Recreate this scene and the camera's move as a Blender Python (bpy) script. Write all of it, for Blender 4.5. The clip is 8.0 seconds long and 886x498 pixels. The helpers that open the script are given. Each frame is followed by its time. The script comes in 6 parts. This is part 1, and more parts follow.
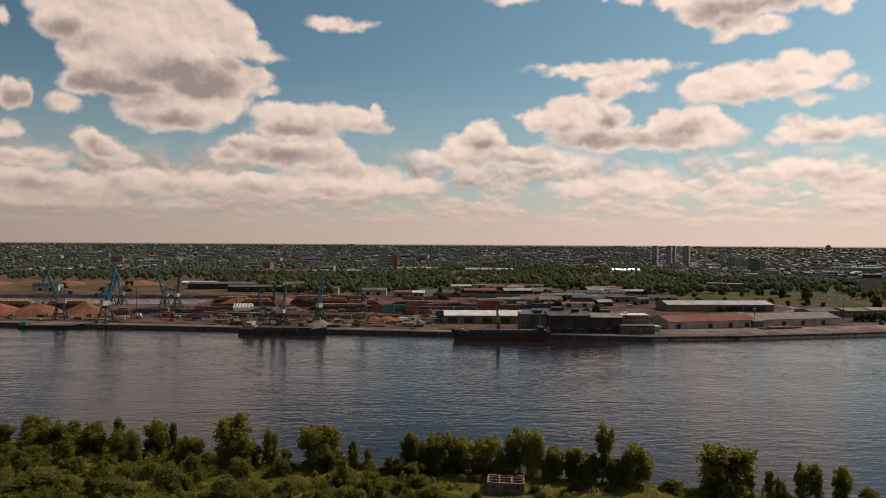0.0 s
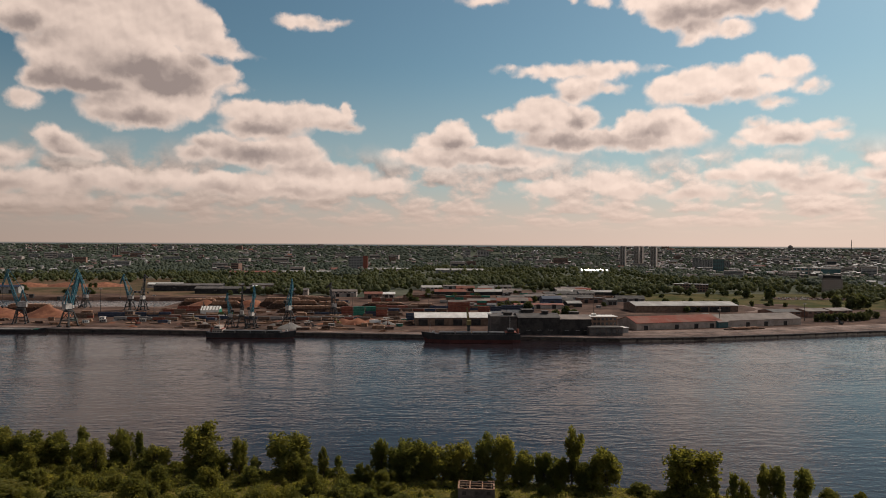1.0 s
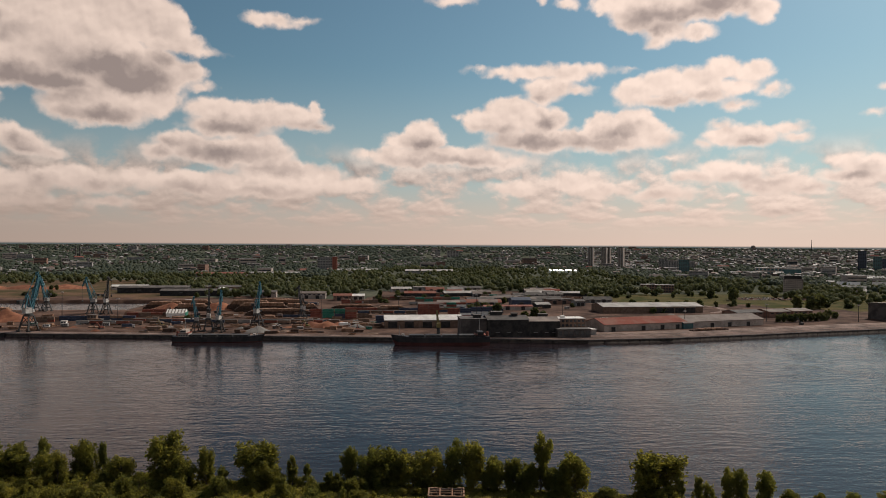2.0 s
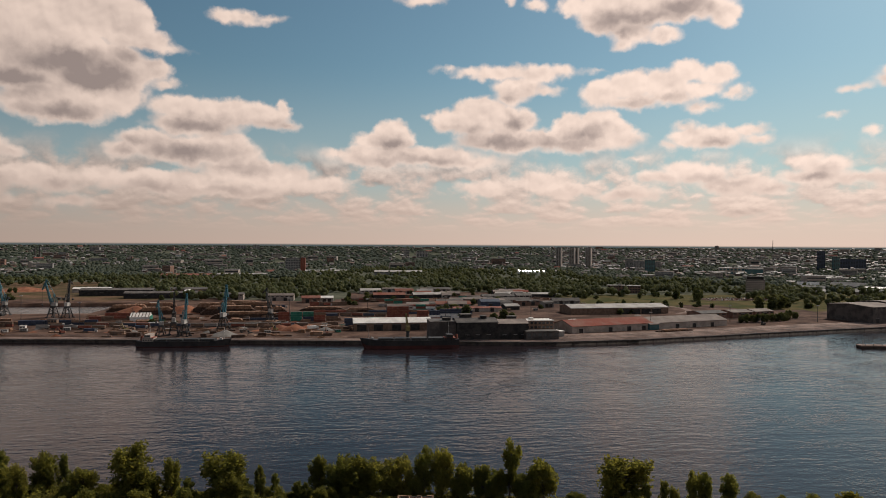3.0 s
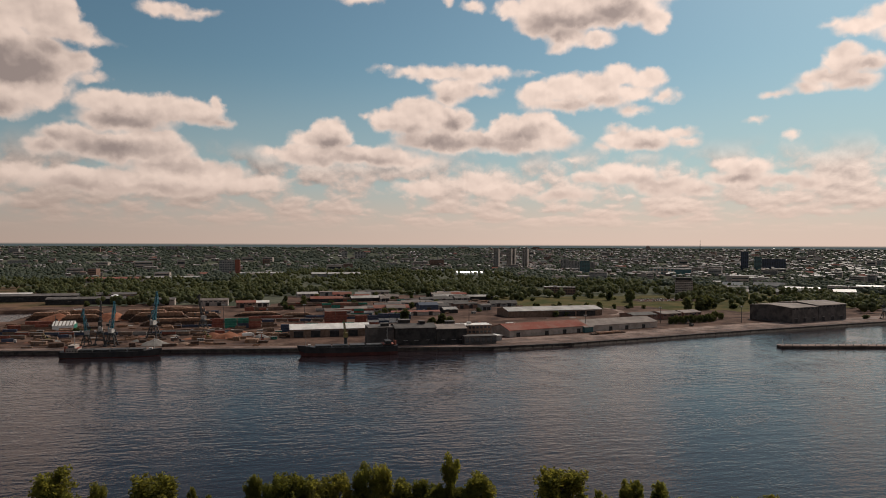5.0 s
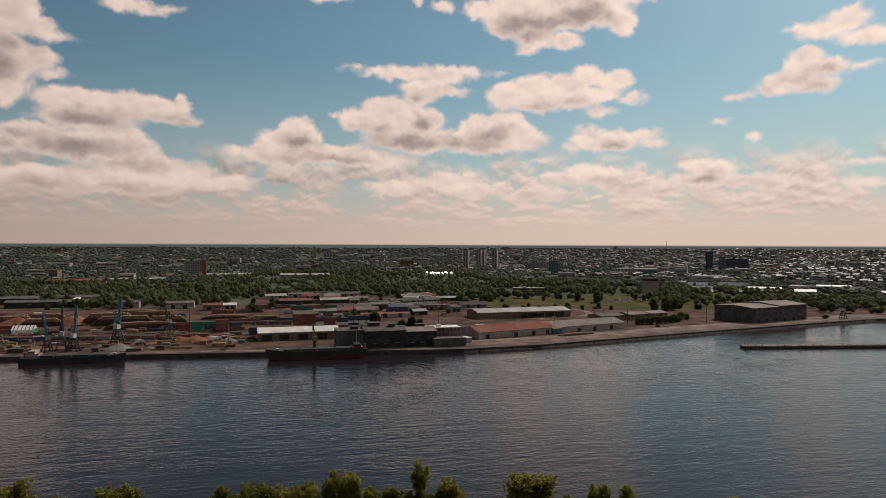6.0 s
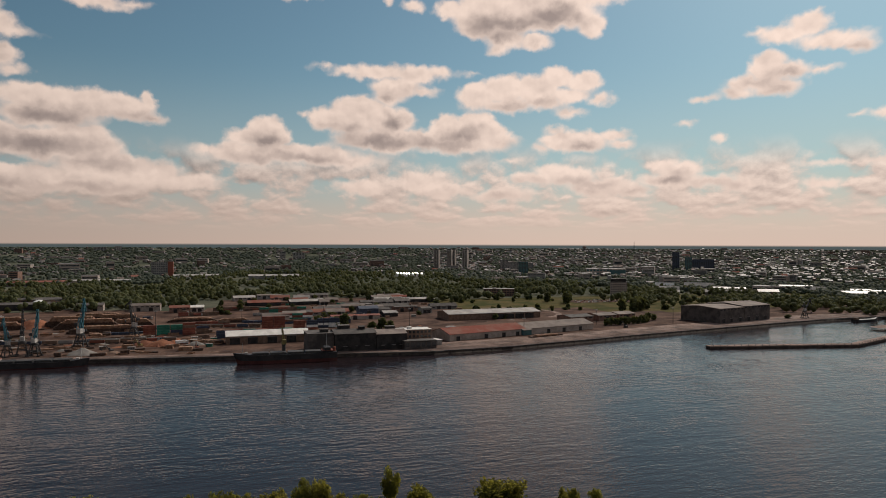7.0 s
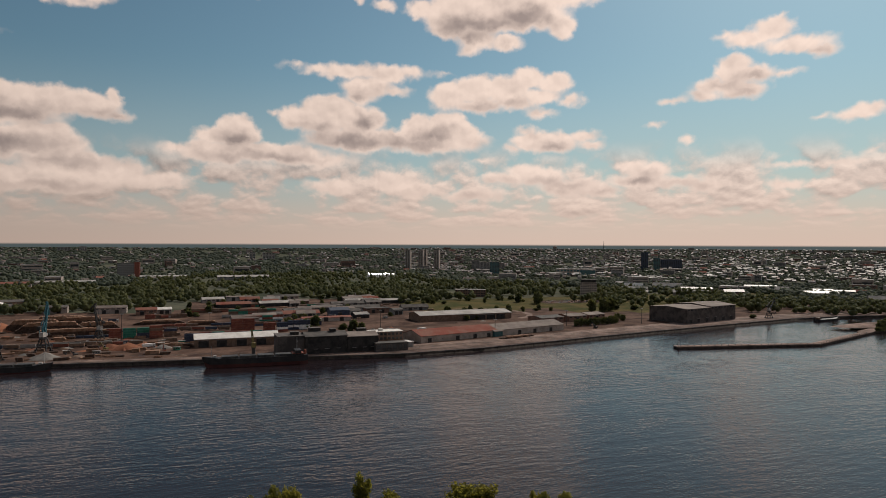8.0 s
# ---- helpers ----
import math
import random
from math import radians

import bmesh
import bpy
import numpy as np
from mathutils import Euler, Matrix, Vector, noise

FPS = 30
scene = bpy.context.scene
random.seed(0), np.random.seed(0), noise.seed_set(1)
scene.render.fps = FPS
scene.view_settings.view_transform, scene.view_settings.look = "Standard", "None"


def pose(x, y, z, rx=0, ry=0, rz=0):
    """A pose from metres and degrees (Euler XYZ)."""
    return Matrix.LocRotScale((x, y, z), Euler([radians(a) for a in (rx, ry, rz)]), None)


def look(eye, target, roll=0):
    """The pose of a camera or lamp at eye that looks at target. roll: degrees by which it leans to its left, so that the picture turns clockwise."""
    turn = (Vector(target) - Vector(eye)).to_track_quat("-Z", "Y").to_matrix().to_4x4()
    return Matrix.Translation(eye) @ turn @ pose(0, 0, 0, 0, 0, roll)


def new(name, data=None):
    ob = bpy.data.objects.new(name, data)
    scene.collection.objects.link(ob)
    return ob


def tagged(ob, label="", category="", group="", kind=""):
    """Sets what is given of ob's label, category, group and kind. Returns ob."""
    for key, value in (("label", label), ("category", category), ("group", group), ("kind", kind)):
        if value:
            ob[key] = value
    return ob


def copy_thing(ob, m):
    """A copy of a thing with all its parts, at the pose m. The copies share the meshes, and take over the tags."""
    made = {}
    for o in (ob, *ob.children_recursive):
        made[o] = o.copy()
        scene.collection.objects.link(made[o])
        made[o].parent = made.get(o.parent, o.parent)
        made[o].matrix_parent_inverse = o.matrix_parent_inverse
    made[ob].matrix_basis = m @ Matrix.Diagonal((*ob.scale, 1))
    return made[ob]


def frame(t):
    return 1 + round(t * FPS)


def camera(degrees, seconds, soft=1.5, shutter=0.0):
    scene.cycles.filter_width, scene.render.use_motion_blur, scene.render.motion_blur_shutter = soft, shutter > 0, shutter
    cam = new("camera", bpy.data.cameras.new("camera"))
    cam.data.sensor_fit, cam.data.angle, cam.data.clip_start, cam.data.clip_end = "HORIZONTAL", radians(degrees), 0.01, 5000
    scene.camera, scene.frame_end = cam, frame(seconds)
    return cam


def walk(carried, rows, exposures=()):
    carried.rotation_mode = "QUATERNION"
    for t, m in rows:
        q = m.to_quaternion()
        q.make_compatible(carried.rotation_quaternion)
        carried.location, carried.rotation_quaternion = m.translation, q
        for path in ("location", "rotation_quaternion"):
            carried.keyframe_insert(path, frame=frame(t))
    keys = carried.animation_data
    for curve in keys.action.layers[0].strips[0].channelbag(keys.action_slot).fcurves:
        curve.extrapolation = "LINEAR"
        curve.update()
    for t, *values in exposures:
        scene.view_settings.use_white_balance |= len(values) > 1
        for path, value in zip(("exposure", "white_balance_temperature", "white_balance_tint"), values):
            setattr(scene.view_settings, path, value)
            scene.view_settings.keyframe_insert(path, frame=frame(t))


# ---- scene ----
cam = camera(65.5, 8.0, soft=0.95)
# seconds, x, y, z, yaw, pitch, roll
PATH = [
    (0.0, 0.0, -0.0, 80.0, -0.269, -0.388, 0.343),
    (0.5, -0.08, -0.16, 81.09, -1.493, -0.384, 0.359),
    (1.0, -0.14, -0.28, 82.25, -2.734, -0.38, 0.366),
    (1.5, -0.17, -0.36, 83.47, -3.989, -0.378, 0.365),
    (2.0, -0.19, -0.4, 84.73, -5.256, -0.376, 0.357),
    (2.5, -0.2, -0.42, 86.02, -6.531, -0.374, 0.344),
    (3.0, -0.19, -0.42, 87.33, -7.812, -0.373, 0.327),
    (3.5, -0.18, -0.4, 88.66, -9.095, -0.373, 0.308),
    (4.0, -0.15, -0.37, 89.98, -10.377, -0.373, 0.286),
    (4.5, -0.12, -0.34, 91.29, -11.656, -0.373, 0.265),
    (5.0, -0.09, -0.31, 92.58, -12.929, -0.374, 0.245),
    (5.5, -0.06, -0.29, 93.82, -14.192, -0.375, 0.228),
    (6.0, -0.03, -0.28, 95.02, -15.442, -0.376, 0.214),
    (6.5, -0.01, -0.3, 96.17, -16.678, -0.378, 0.205),
    (7.0, 0.01, -0.34, 97.23, -17.894, -0.38, 0.203),
    (7.5, 0.02, -0.41, 98.22, -19.09, -0.382, 0.209),
    (8.0, 0.01, -0.52, 99.11, -20.261, -0.384, 0.223),
]


def eye_pose(x, y, z, yaw, pitch, roll):
    m = pose(0, 0, 0, 0, 0, yaw) @ pose(0, 0, 0, 90 + pitch, 0, 0) @ pose(0, 0, 0, 0, 0, roll)
    return Matrix.Translation((x, y, z)) @ m


walk(cam, [(t, eye_pose(*row)) for t, *row in PATH], [(0, 0.09), (4, 0.02), (8, -0.1)])

# ---- light ----
SUN_AZ, SUN_EL = 53.0, 44.0  # degrees to the right of +y, and up
sun = new("sun", bpy.data.lights.new("sun", "SUN"))
sun.data.energy, sun.data.angle, sun.data.color = 3.4, radians(0.6), (1.0, 0.89, 0.78)
to_sun = Vector((math.sin(radians(SUN_AZ)) * math.cos(radians(SUN_EL)), math.cos(radians(SUN_AZ)) * math.cos(radians(SUN_EL)), math.sin(radians(SUN_EL))))
sun.matrix_world = look(to_sun * 500, (0, 0, 0))

world = bpy.data.worlds.new("sky")
scene.world = world
world.use_nodes = True


class Nodes:
    """Short hand for building node trees."""

    def __init__(self, tree):
        self.tree = tree

    def put(self, kind, **settings):
        n = self.tree.nodes.new(kind)
        for key, value in settings.items():
            setattr(n, key, value)
        return n

    def link(self, a, b):
        self.tree.links.new(a, b)

    def feed(self, socket, value):
        if isinstance(value, bpy.types.NodeSocket):
            self.link(value, socket)
        elif value is not None:
            socket.default_value = value

    def math(self, op, a, b=None, c=None, clamp=False):
        n = self.put("ShaderNodeMath", operation=op, use_clamp=clamp)
        for k, v in enumerate((a, b, c)):
            self.feed(n.inputs[k], v)
        return n.outputs[0]

    def vec(self, op, a, b=None, c=None):
        n = self.put("ShaderNodeVectorMath", operation=op)
        for k, v in enumerate((a, b, c)):
            self.feed(n.inputs[k], v)
        return n.outputs["Value"] if op == "LENGTH" else n.outputs["Vector"]

    def noise(self, vector, scale, detail=4.0, rough=0.55, distort=0.0, colour=False):
        n = self.put("ShaderNodeTexNoise")
        self.feed(n.inputs["Vector"], vector)
        n.inputs["Scale"].default_value, n.inputs["Detail"].default_value = scale, detail
        n.inputs["Roughness"].default_value, n.inputs["Distortion"].default_value = rough, distort
        return n.outputs["Color"] if colour else n.outputs["Fac"]

    def step(self, value, lo, hi, smooth=True, out_lo=0.0, out_hi=1.0):
        n = self.put("ShaderNodeMapRange", interpolation_type="SMOOTHSTEP" if smooth else "LINEAR")
        self.feed(n.inputs["Value"], value)
        for key, v in (("From Min", lo), ("From Max", hi), ("To Min", out_lo), ("To Max", out_hi)):
            self.feed(n.inputs[key], v)
        return n.outputs["Result"]

    def mix(self, fac, a, b, blend="MIX"):
        n = self.put("ShaderNodeMix", data_type="RGBA", blend_type=blend)
        self.feed(n.inputs["Factor"], fac)
        for key, v in ((6, a), (7, b)):
            self.feed(n.inputs[key], (*v, 1) if isinstance(v, tuple) and len(v) == 3 else v)
        return n.outputs[2]


# Each cloud puff: bearing and height in degrees, half width, half height
BANK_WEST = [
    (-25.4, 17.2, 5.71, 2.31), (-20, 16.7, 3.92, 2.42), (-17.1, 16.1, 2.35, 1.86), (-15.3, 15, 1.74, 0.84), (-13.9, 14.6, 1.15, 0.26), (-23.4, 13.5, 5.5, 2.84),
    (-27.2, 11.9, 1.85, 1.27), (-19, 12.6, 3.97, 2.44), (-15.5, 13, 1.56, 0.94), (-14.2, 12, 0.88, 0.35), (-21.4, 10.1, 3.85, 1.52), (-17.7, 10.8, 2.34, 1.29),
    (-28.7, 15.6, 1.97, 1.22), (-28.5, 10.1, 0.87, 0.64), (-32.2, 15.4, 0.47, 0.51), (-32, 10.3, 0.87, 1.07), (-31.1, 10.4, 0.62, 0.85), (-32, 7.9, 1.01, 0.78),
    (-27.2, 7.7, 0.96, 0.74), (-26, 7, 1.74, 0.83), (-24.4, 6.6, 0.78, 0.38), (-30.8, 6.1, 2.93, 0.68),
]
BANK_LOW = [
    (-31.5, 4.3, 3.74, 0.99), (-27.2, 4.4, 2.96, 0.91), (-23, 4.9, 1.66, 0.86), (-21.8, 4.3, 1.53, 0.69), (-30.4, 3.1, 5.21, 0.48), (-21, 3, 1.63, 0.35),
    (-38, 12, 3, 2), (-38, 6, 3, 1),
]
BANK_INNER = [
    (-12.9, 10.4, 2.46, 0.92), (-9.9, 10.2, 3.51, 1.02), (-6.7, 10.1, 1.63, 0.91), (-5.3, 10.8, 0.52, 0.7), (-4.9, 9.4, 1.05, 0.35), (-12.1, 9.2, 3.61, 0.84),
    (-15.6, 7.8, 2.09, 0.99), (-17.1, 7, 1.4, 0.7), (-13.1, 7.2, 4.15, 1.14), (-10.1, 7.9, 2.27, 1.12), (-9.2, 7, 2.42, 1.04), (-18.6, 5.2, 1.19, 0.57),
    (-14.5, 4.9, 5.8, 0.76), (-7.8, 5.8, 4.24, 1.02), (-5.4, 5.4, 2.83, 0.9), (-2.8, 4.8, 2.45, 0.68), (-11.3, 4.3, 6.48, 0.61), (-9.9, 17.5, 1.16, 0.52),
    (-8.3, 17.3, 1.6, 0.36), (-6.5, 17.5, 0.86, 0.16), (5.9, 19.4, 1.86, 0.33),
]
BANK_MIDDLE = [
    (3.6, 8.9, 1.76, 1.36), (1.8, 8.3, 1.38, 0.73), (-1, 7.5, 1.17, 0.41), (2.2, 7.2, 3.45, 0.82), (6.6, 7.3, 4.9, 0.92), (10.4, 6.8, 2.11, 0.56),
    (10.8, 10.5, 2.58, 1.54), (8.4, 10.1, 1.88, 1.09), (6.6, 10.5, 0.56, 0.36), (13.4, 10, 2.25, 1.27), (18.4, 9.2, 1.75, 1.54), (20.5, 9.5, 2.09, 1.44),
    (22.1, 8.8, 1.26, 0.99), (18.8, 8.2, 4.36, 0.73), (13.9, 8.5, 5.13, 1.01), (22.6, 9.1, 0.63, 0.63), (8.3, 14.3, 0.84, 0.22), (9.9, 14, 1.17, 0.35),
    (12.7, 13.9, 2.58, 0.71), (15.5, 13.7, 2.33, 0.66), (17.4, 13.9, 1.2, 0.44), (13.9, 12.8, 1.96, 0.89), (13.4, 11.9, 1.22, 0.54), (16.2, 12.5, 1.21, 0.36),
]
BANK_HIGH = [
    (20.8, 12.2, 1.91, 1.06), (23.1, 12.7, 2.14, 1.13), (22.6, 11.4, 2.91, 0.66), (25.3, 12.6, 2.19, 1.12), (26.1, 11.6, 1.74, 0.78), (27.4, 13.4, 1.46, 0.72),
    (29.3, 13, 1.51, 0.84), (28.3, 12.1, 2.04, 0.6), (30.5, 11.7, 0.99, 0.51), (28.5, 10.7, 1.02, 0.3), (20.3, 13.8, 0.73, 0.22), (24.3, 18.6, 6.38, 1.8),
    (18.4, 18.8, 1.29, 0.83), (21, 17.7, 2.36, 1.17), (23.1, 16.6, 1.7, 0.84), (22.5, 15.8, 0.99, 0.34), (25.3, 16.3, 1.4, 0.5), (30, 17.4, 1.16, 0.88),
    (13.3, 19.3, 0.47, 0.37), (15.3, 19, 0.84, 0.38), (26.5, 19.8, 6.47, 1.43),
]
BANK_ROWS = [
    (27.5, 8.5, 1.63, 0.88), (27.1, 9.3, 0.86, 0.39), (29.4, 8.3, 1.89, 0.87), (31.7, 8.7, 1.22, 0.47), (32.4, 8, 0.81, 0.38), (26.2, 7.9, 0.7, 0.31),
    (23.3, 7, 1.25, 0.23), (27, 6, 1.81, 0.76), (28.5, 5.6, 2.03, 0.84), (25.3, 5.4, 1.67, 0.54), (30.6, 4.8, 2.69, 0.61), (33.1, 4.3, 1.8, 0.43),
    (16, 5.1, 1.95, 0.79), (18.1, 4.5, 2.67, 0.6), (22.3, 4.1, 2.61, 0.5), (11.1, 4.7, 2.25, 0.61), (35.2, 6.3, 1.24, 0.55), (36.8, 5.9, 1.88, 0.58),
    (36, 5.2, 2.1, 0.55), (39, 5, 1.99, 0.41), (41.2, 4.7, 1.25, 0.36),
]
BANK_EAST = [
    (45.8, 15.8, 1.6, 0.98), (44.2, 15.3, 1.8, 0.64), (47.2, 14.7, 2.42, 0.7), (48.9, 14.1, 1.16, 0.46), (42.5, 15.6, 0.64, 0.28), (43, 13.3, 1.28, 0.9),
    (44.5, 12.8, 1.48, 0.57), (46.4, 12.8, 1.06, 0.32), (42.1, 12.2, 1.7, 0.58), (43.6, 11.7, 1.66, 0.54), (41.1, 11.6, 1.15, 0.34), (38.6, 11.2, 0.59, 0.17),
    (51.8, 9.5, 1.23, 0.51), (50.6, 9.3, 0.77, 0.28), (49, 9.3, 0.47, 0.16), (37.3, 9.4, 0.56, 0.17), (39.6, 8.2, 0.54, 0.35), (46.7, 4.6, 1.28, 0.29),
    (48.9, 6.1, 2.9, 0.12), (52.4, 6.9, 0.61, 0.2),
]
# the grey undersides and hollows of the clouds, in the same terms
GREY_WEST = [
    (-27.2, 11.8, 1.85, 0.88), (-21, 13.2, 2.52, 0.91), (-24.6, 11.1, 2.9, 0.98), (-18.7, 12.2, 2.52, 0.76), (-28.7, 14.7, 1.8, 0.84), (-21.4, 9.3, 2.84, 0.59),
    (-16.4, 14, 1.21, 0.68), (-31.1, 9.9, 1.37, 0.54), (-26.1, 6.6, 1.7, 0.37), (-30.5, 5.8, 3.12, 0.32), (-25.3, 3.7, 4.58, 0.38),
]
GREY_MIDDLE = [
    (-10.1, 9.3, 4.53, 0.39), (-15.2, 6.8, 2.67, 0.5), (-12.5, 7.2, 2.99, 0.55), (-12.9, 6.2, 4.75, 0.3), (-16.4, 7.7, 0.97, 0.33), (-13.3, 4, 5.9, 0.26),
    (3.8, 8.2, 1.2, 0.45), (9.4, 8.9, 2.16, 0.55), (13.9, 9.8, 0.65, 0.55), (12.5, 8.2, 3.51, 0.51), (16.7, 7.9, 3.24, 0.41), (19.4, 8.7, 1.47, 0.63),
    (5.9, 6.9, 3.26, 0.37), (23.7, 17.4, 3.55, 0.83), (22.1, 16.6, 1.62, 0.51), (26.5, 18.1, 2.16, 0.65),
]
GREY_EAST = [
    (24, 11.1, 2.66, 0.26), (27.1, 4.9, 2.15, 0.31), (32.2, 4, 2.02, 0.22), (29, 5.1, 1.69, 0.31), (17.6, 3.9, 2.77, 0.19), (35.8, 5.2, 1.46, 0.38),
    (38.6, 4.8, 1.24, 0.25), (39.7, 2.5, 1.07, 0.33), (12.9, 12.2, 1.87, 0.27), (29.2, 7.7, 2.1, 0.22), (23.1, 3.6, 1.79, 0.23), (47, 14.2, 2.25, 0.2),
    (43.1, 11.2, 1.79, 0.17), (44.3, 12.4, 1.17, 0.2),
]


def puffs(n, q, scale=1.0, detail=6):
    """Rounded heads of cumulus at three sizes, over soft noise."""
    q = n.vec("MULTIPLY_ADD", n.noise(q, 0.9 * scale, 3, 0.55, colour=True), (0.8 / scale, 0.8 / scale, 0), q)
    total = n.math("MULTIPLY_ADD", n.noise(q, 0.33 * scale, detail, 0.56), 1.5, -0.42)
    for size, weight in ((0.36, -0.42), (0.85, -0.24)):
        cell = n.put("ShaderNodeTexVoronoi", feature="SMOOTH_F1")
        n.link(n.vec("MULTIPLY", q, (1, 1.2, 1)), cell.inputs["Vector"])
        cell.inputs["Scale"].default_value, cell.inputs["Smoothness"].default_value = size * scale, 0.3
        total = n.math("MULTIPLY_ADD", cell.outputs["Distance"], weight, total)
    return total


def union(n, p, banks, soft):
    """Degrees from a place of the sky to the edge of the nearest puff; negative inside."""
    least = 9.0
    for az, el, w, h in banks:
        off = n.vec("MULTIPLY_ADD", p, (1 / w, 1 / h, 0), (-az / w, -el / h, 0))
        near = n.math("MULTIPLY_ADD", n.vec("LENGTH", off), h, -h)
        least = n.math("SMOOTH_MIN", near, least, soft)
    return least


def frayed(n, p, wide, fine):
    """The place, pushed about by soft noise at two sizes."""
    big = n.vec("SUBTRACT", n.noise(p, 0.42, 2, 0.5, colour=True), (0.5, 0.5, 0.5))
    small = n.vec("SUBTRACT", n.noise(p, 1.3, 4, 0.55, colour=True), (0.5, 0.5, 0.5))
    return n.vec("MULTIPLY_ADD", small, (fine, fine * 0.8, 0), n.vec("MULTIPLY_ADD", big, (wide, wide * 0.7, 0), p))


def build_sky():
    n = Nodes(world.node_tree)
    back = world.node_tree.nodes["Background"]
    gen = n.put("ShaderNodeTexCoord").outputs["Generated"]
    xyz = n.put("ShaderNodeSeparateXYZ")
    n.link(gen, xyz.inputs[0])
    az = n.math("MULTIPLY", n.math("ARCTAN2", xyz.outputs[0], xyz.outputs[1]), 180 / math.pi)
    el = n.math("MULTIPLY", n.math("ARCSINE", xyz.outputs[2]), 180 / math.pi)
    place = n.put("ShaderNodeCombineXYZ")
    n.link(az, place.inputs[0]), n.link(el, place.inputs[1])
    p = place.outputs[0]

    def scaled(colour, value):
        """A colour times a number."""
        side = n.put("ShaderNodeCombineXYZ")
        for k in range(3):
            n.link(value, side.inputs[k])
        return n.mix(1.0, colour, side.outputs[0], "MULTIPLY")

    sky = n.put("ShaderNodeTexSky", sky_type="NISHITA", sun_disc=False, sun_elevation=radians(SUN_EL), sun_rotation=radians(SUN_AZ))
    sky.air_density, sky.dust_density, sky.ozone_density = 1.0, 0.8, 1.2
    blue = n.mix(1.0, sky.outputs[0], SKY_TINT, "MULTIPLY")
    blue = n.mix(n.step(el, 15, 2, True, 0.0, 0.6), blue, SKY_PALE)
    sunny = n.step(az, -34, 22, False, 0.70, 1.0)
    # clouds: bright heads, relief towards the sun, grey undersides
    pushed = frayed(n, p, 1.1, 0.9)
    heads, heads_up = puffs(n, p, 1.05, 3), puffs(n, n.vec("ADD", p, (0.2, 0.4, 0)), 1.05, 3)
    bank = BANK_WEST + BANK_LOW + BANK_INNER + BANK_MIDDLE + BANK_HIGH + BANK_ROWS + BANK_EAST
    depth = n.math("MULTIPLY_ADD", heads, 0.55, n.math("SUBTRACT", 0.13, union(n, pushed, bank, 0.3)))
    alpha = n.step(depth, -0.10, 0.40)
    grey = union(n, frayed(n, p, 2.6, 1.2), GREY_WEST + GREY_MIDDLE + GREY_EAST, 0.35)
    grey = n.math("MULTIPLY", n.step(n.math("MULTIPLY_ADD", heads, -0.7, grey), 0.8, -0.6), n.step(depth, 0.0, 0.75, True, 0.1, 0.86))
    lit = n.math("MULTIPLY_ADD", n.math("SUBTRACT", heads, heads_up), 0.75, 0.93)
    lit = n.math("MULTIPLY_ADD", n.step(depth, 0.3, 1.5), -0.16, lit)
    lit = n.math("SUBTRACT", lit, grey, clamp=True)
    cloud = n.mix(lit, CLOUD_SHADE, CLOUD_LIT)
    # further clouds out of the banks, all round and overhead
    wide = n.noise(gen, 2.6, 7, 0.6)
    outside = n.math("MAXIMUM", n.step(n.math("ABSOLUTE", n.math("SUBTRACT", az, 10)), 47, 58), n.step(el, 21, 30))
    more = n.math("MULTIPLY", n.math("MULTIPLY", n.step(wide, 0.51, 0.64), 0.9), outside)
    colour = n.mix(more, blue, n.mix(n.step(wide, 0.6, 0.85), CLOUD_LIT, CLOUD_SHADE))
    # low rows near the horizon, smaller and flatter the farther they are
    low = n.put("ShaderNodeCombineXYZ")
    n.link(n.math("MULTIPLY", az, 0.42), low.inputs[0])
    n.link(n.math("MULTIPLY", n.math("LOGARITHM", n.math("MAXIMUM", n.math("ADD", el, 0.9), 0.1), 2.718), 3.6), low.inputs[1])
    rows = puffs(n, low.outputs[0], 1.9)
    rows_up = puffs(n, n.vec("ADD", low.outputs[0], (0.06, 0.22, 0)), 1.9)
    low_alpha = n.math("MULTIPLY", n.math("MULTIPLY", n.step(rows, -0.24, 0.08), n.step(el, 0.7, 2.2)), n.math("MULTIPLY", n.step(el, 8.6, 5.4), 0.95))
    low_lit = n.math("MULTIPLY_ADD", n.math("SUBTRACT", rows, rows_up), 1.9, 0.62, clamp=True)
    colour = n.mix(low_alpha, colour, scaled(n.mix(low_lit, CLOUD_SHADE, CLOUD_LIT), sunny))
    colour = n.mix(alpha, colour, cloud)
    # haze over the horizon, brighter towards the sun; hazy land under it
    colour = n.mix(n.step(el, 6.5, -0.4, True, 0.0, 0.95), colour, scaled(HAZE, sunny))
    colour = scaled(colour, n.step(az, -34, 30, False, 0.75, 1.02))
    # air and cloud shine brighter round the sun
    near_sun = n.put("ShaderNodeVectorMath", operation="DOT_PRODUCT")
    n.link(gen, near_sun.inputs[0])
    near_sun.inputs[1].default_value = to_sun
    colour = scaled(colour, n.step(near_sun.outputs["Value"], 0.80, 0.99, True, 1.0, 1.15))
    colour = n.mix(n.step(el, 0.05, -0.12), colour, FAR_LAND)
    n.link(colour, back.inputs["Color"])
    back.inputs["Strength"].default_value = 0.1


# sky colours, for a strength of 0.1
SKY_TINT = (0.56, 0.695, 0.64)
CLOUD_LIT, CLOUD_SHADE = (9.6, 7.6, 6.5), (3.7, 2.95, 2.7)
SKY_PALE = (4.6, 5.0, 5.1)
HAZE, FAR_LAND = (7.1, 5.3, 4.4), (0.80, 0.98, 1.0)
build_sky()

# ---- materials ----


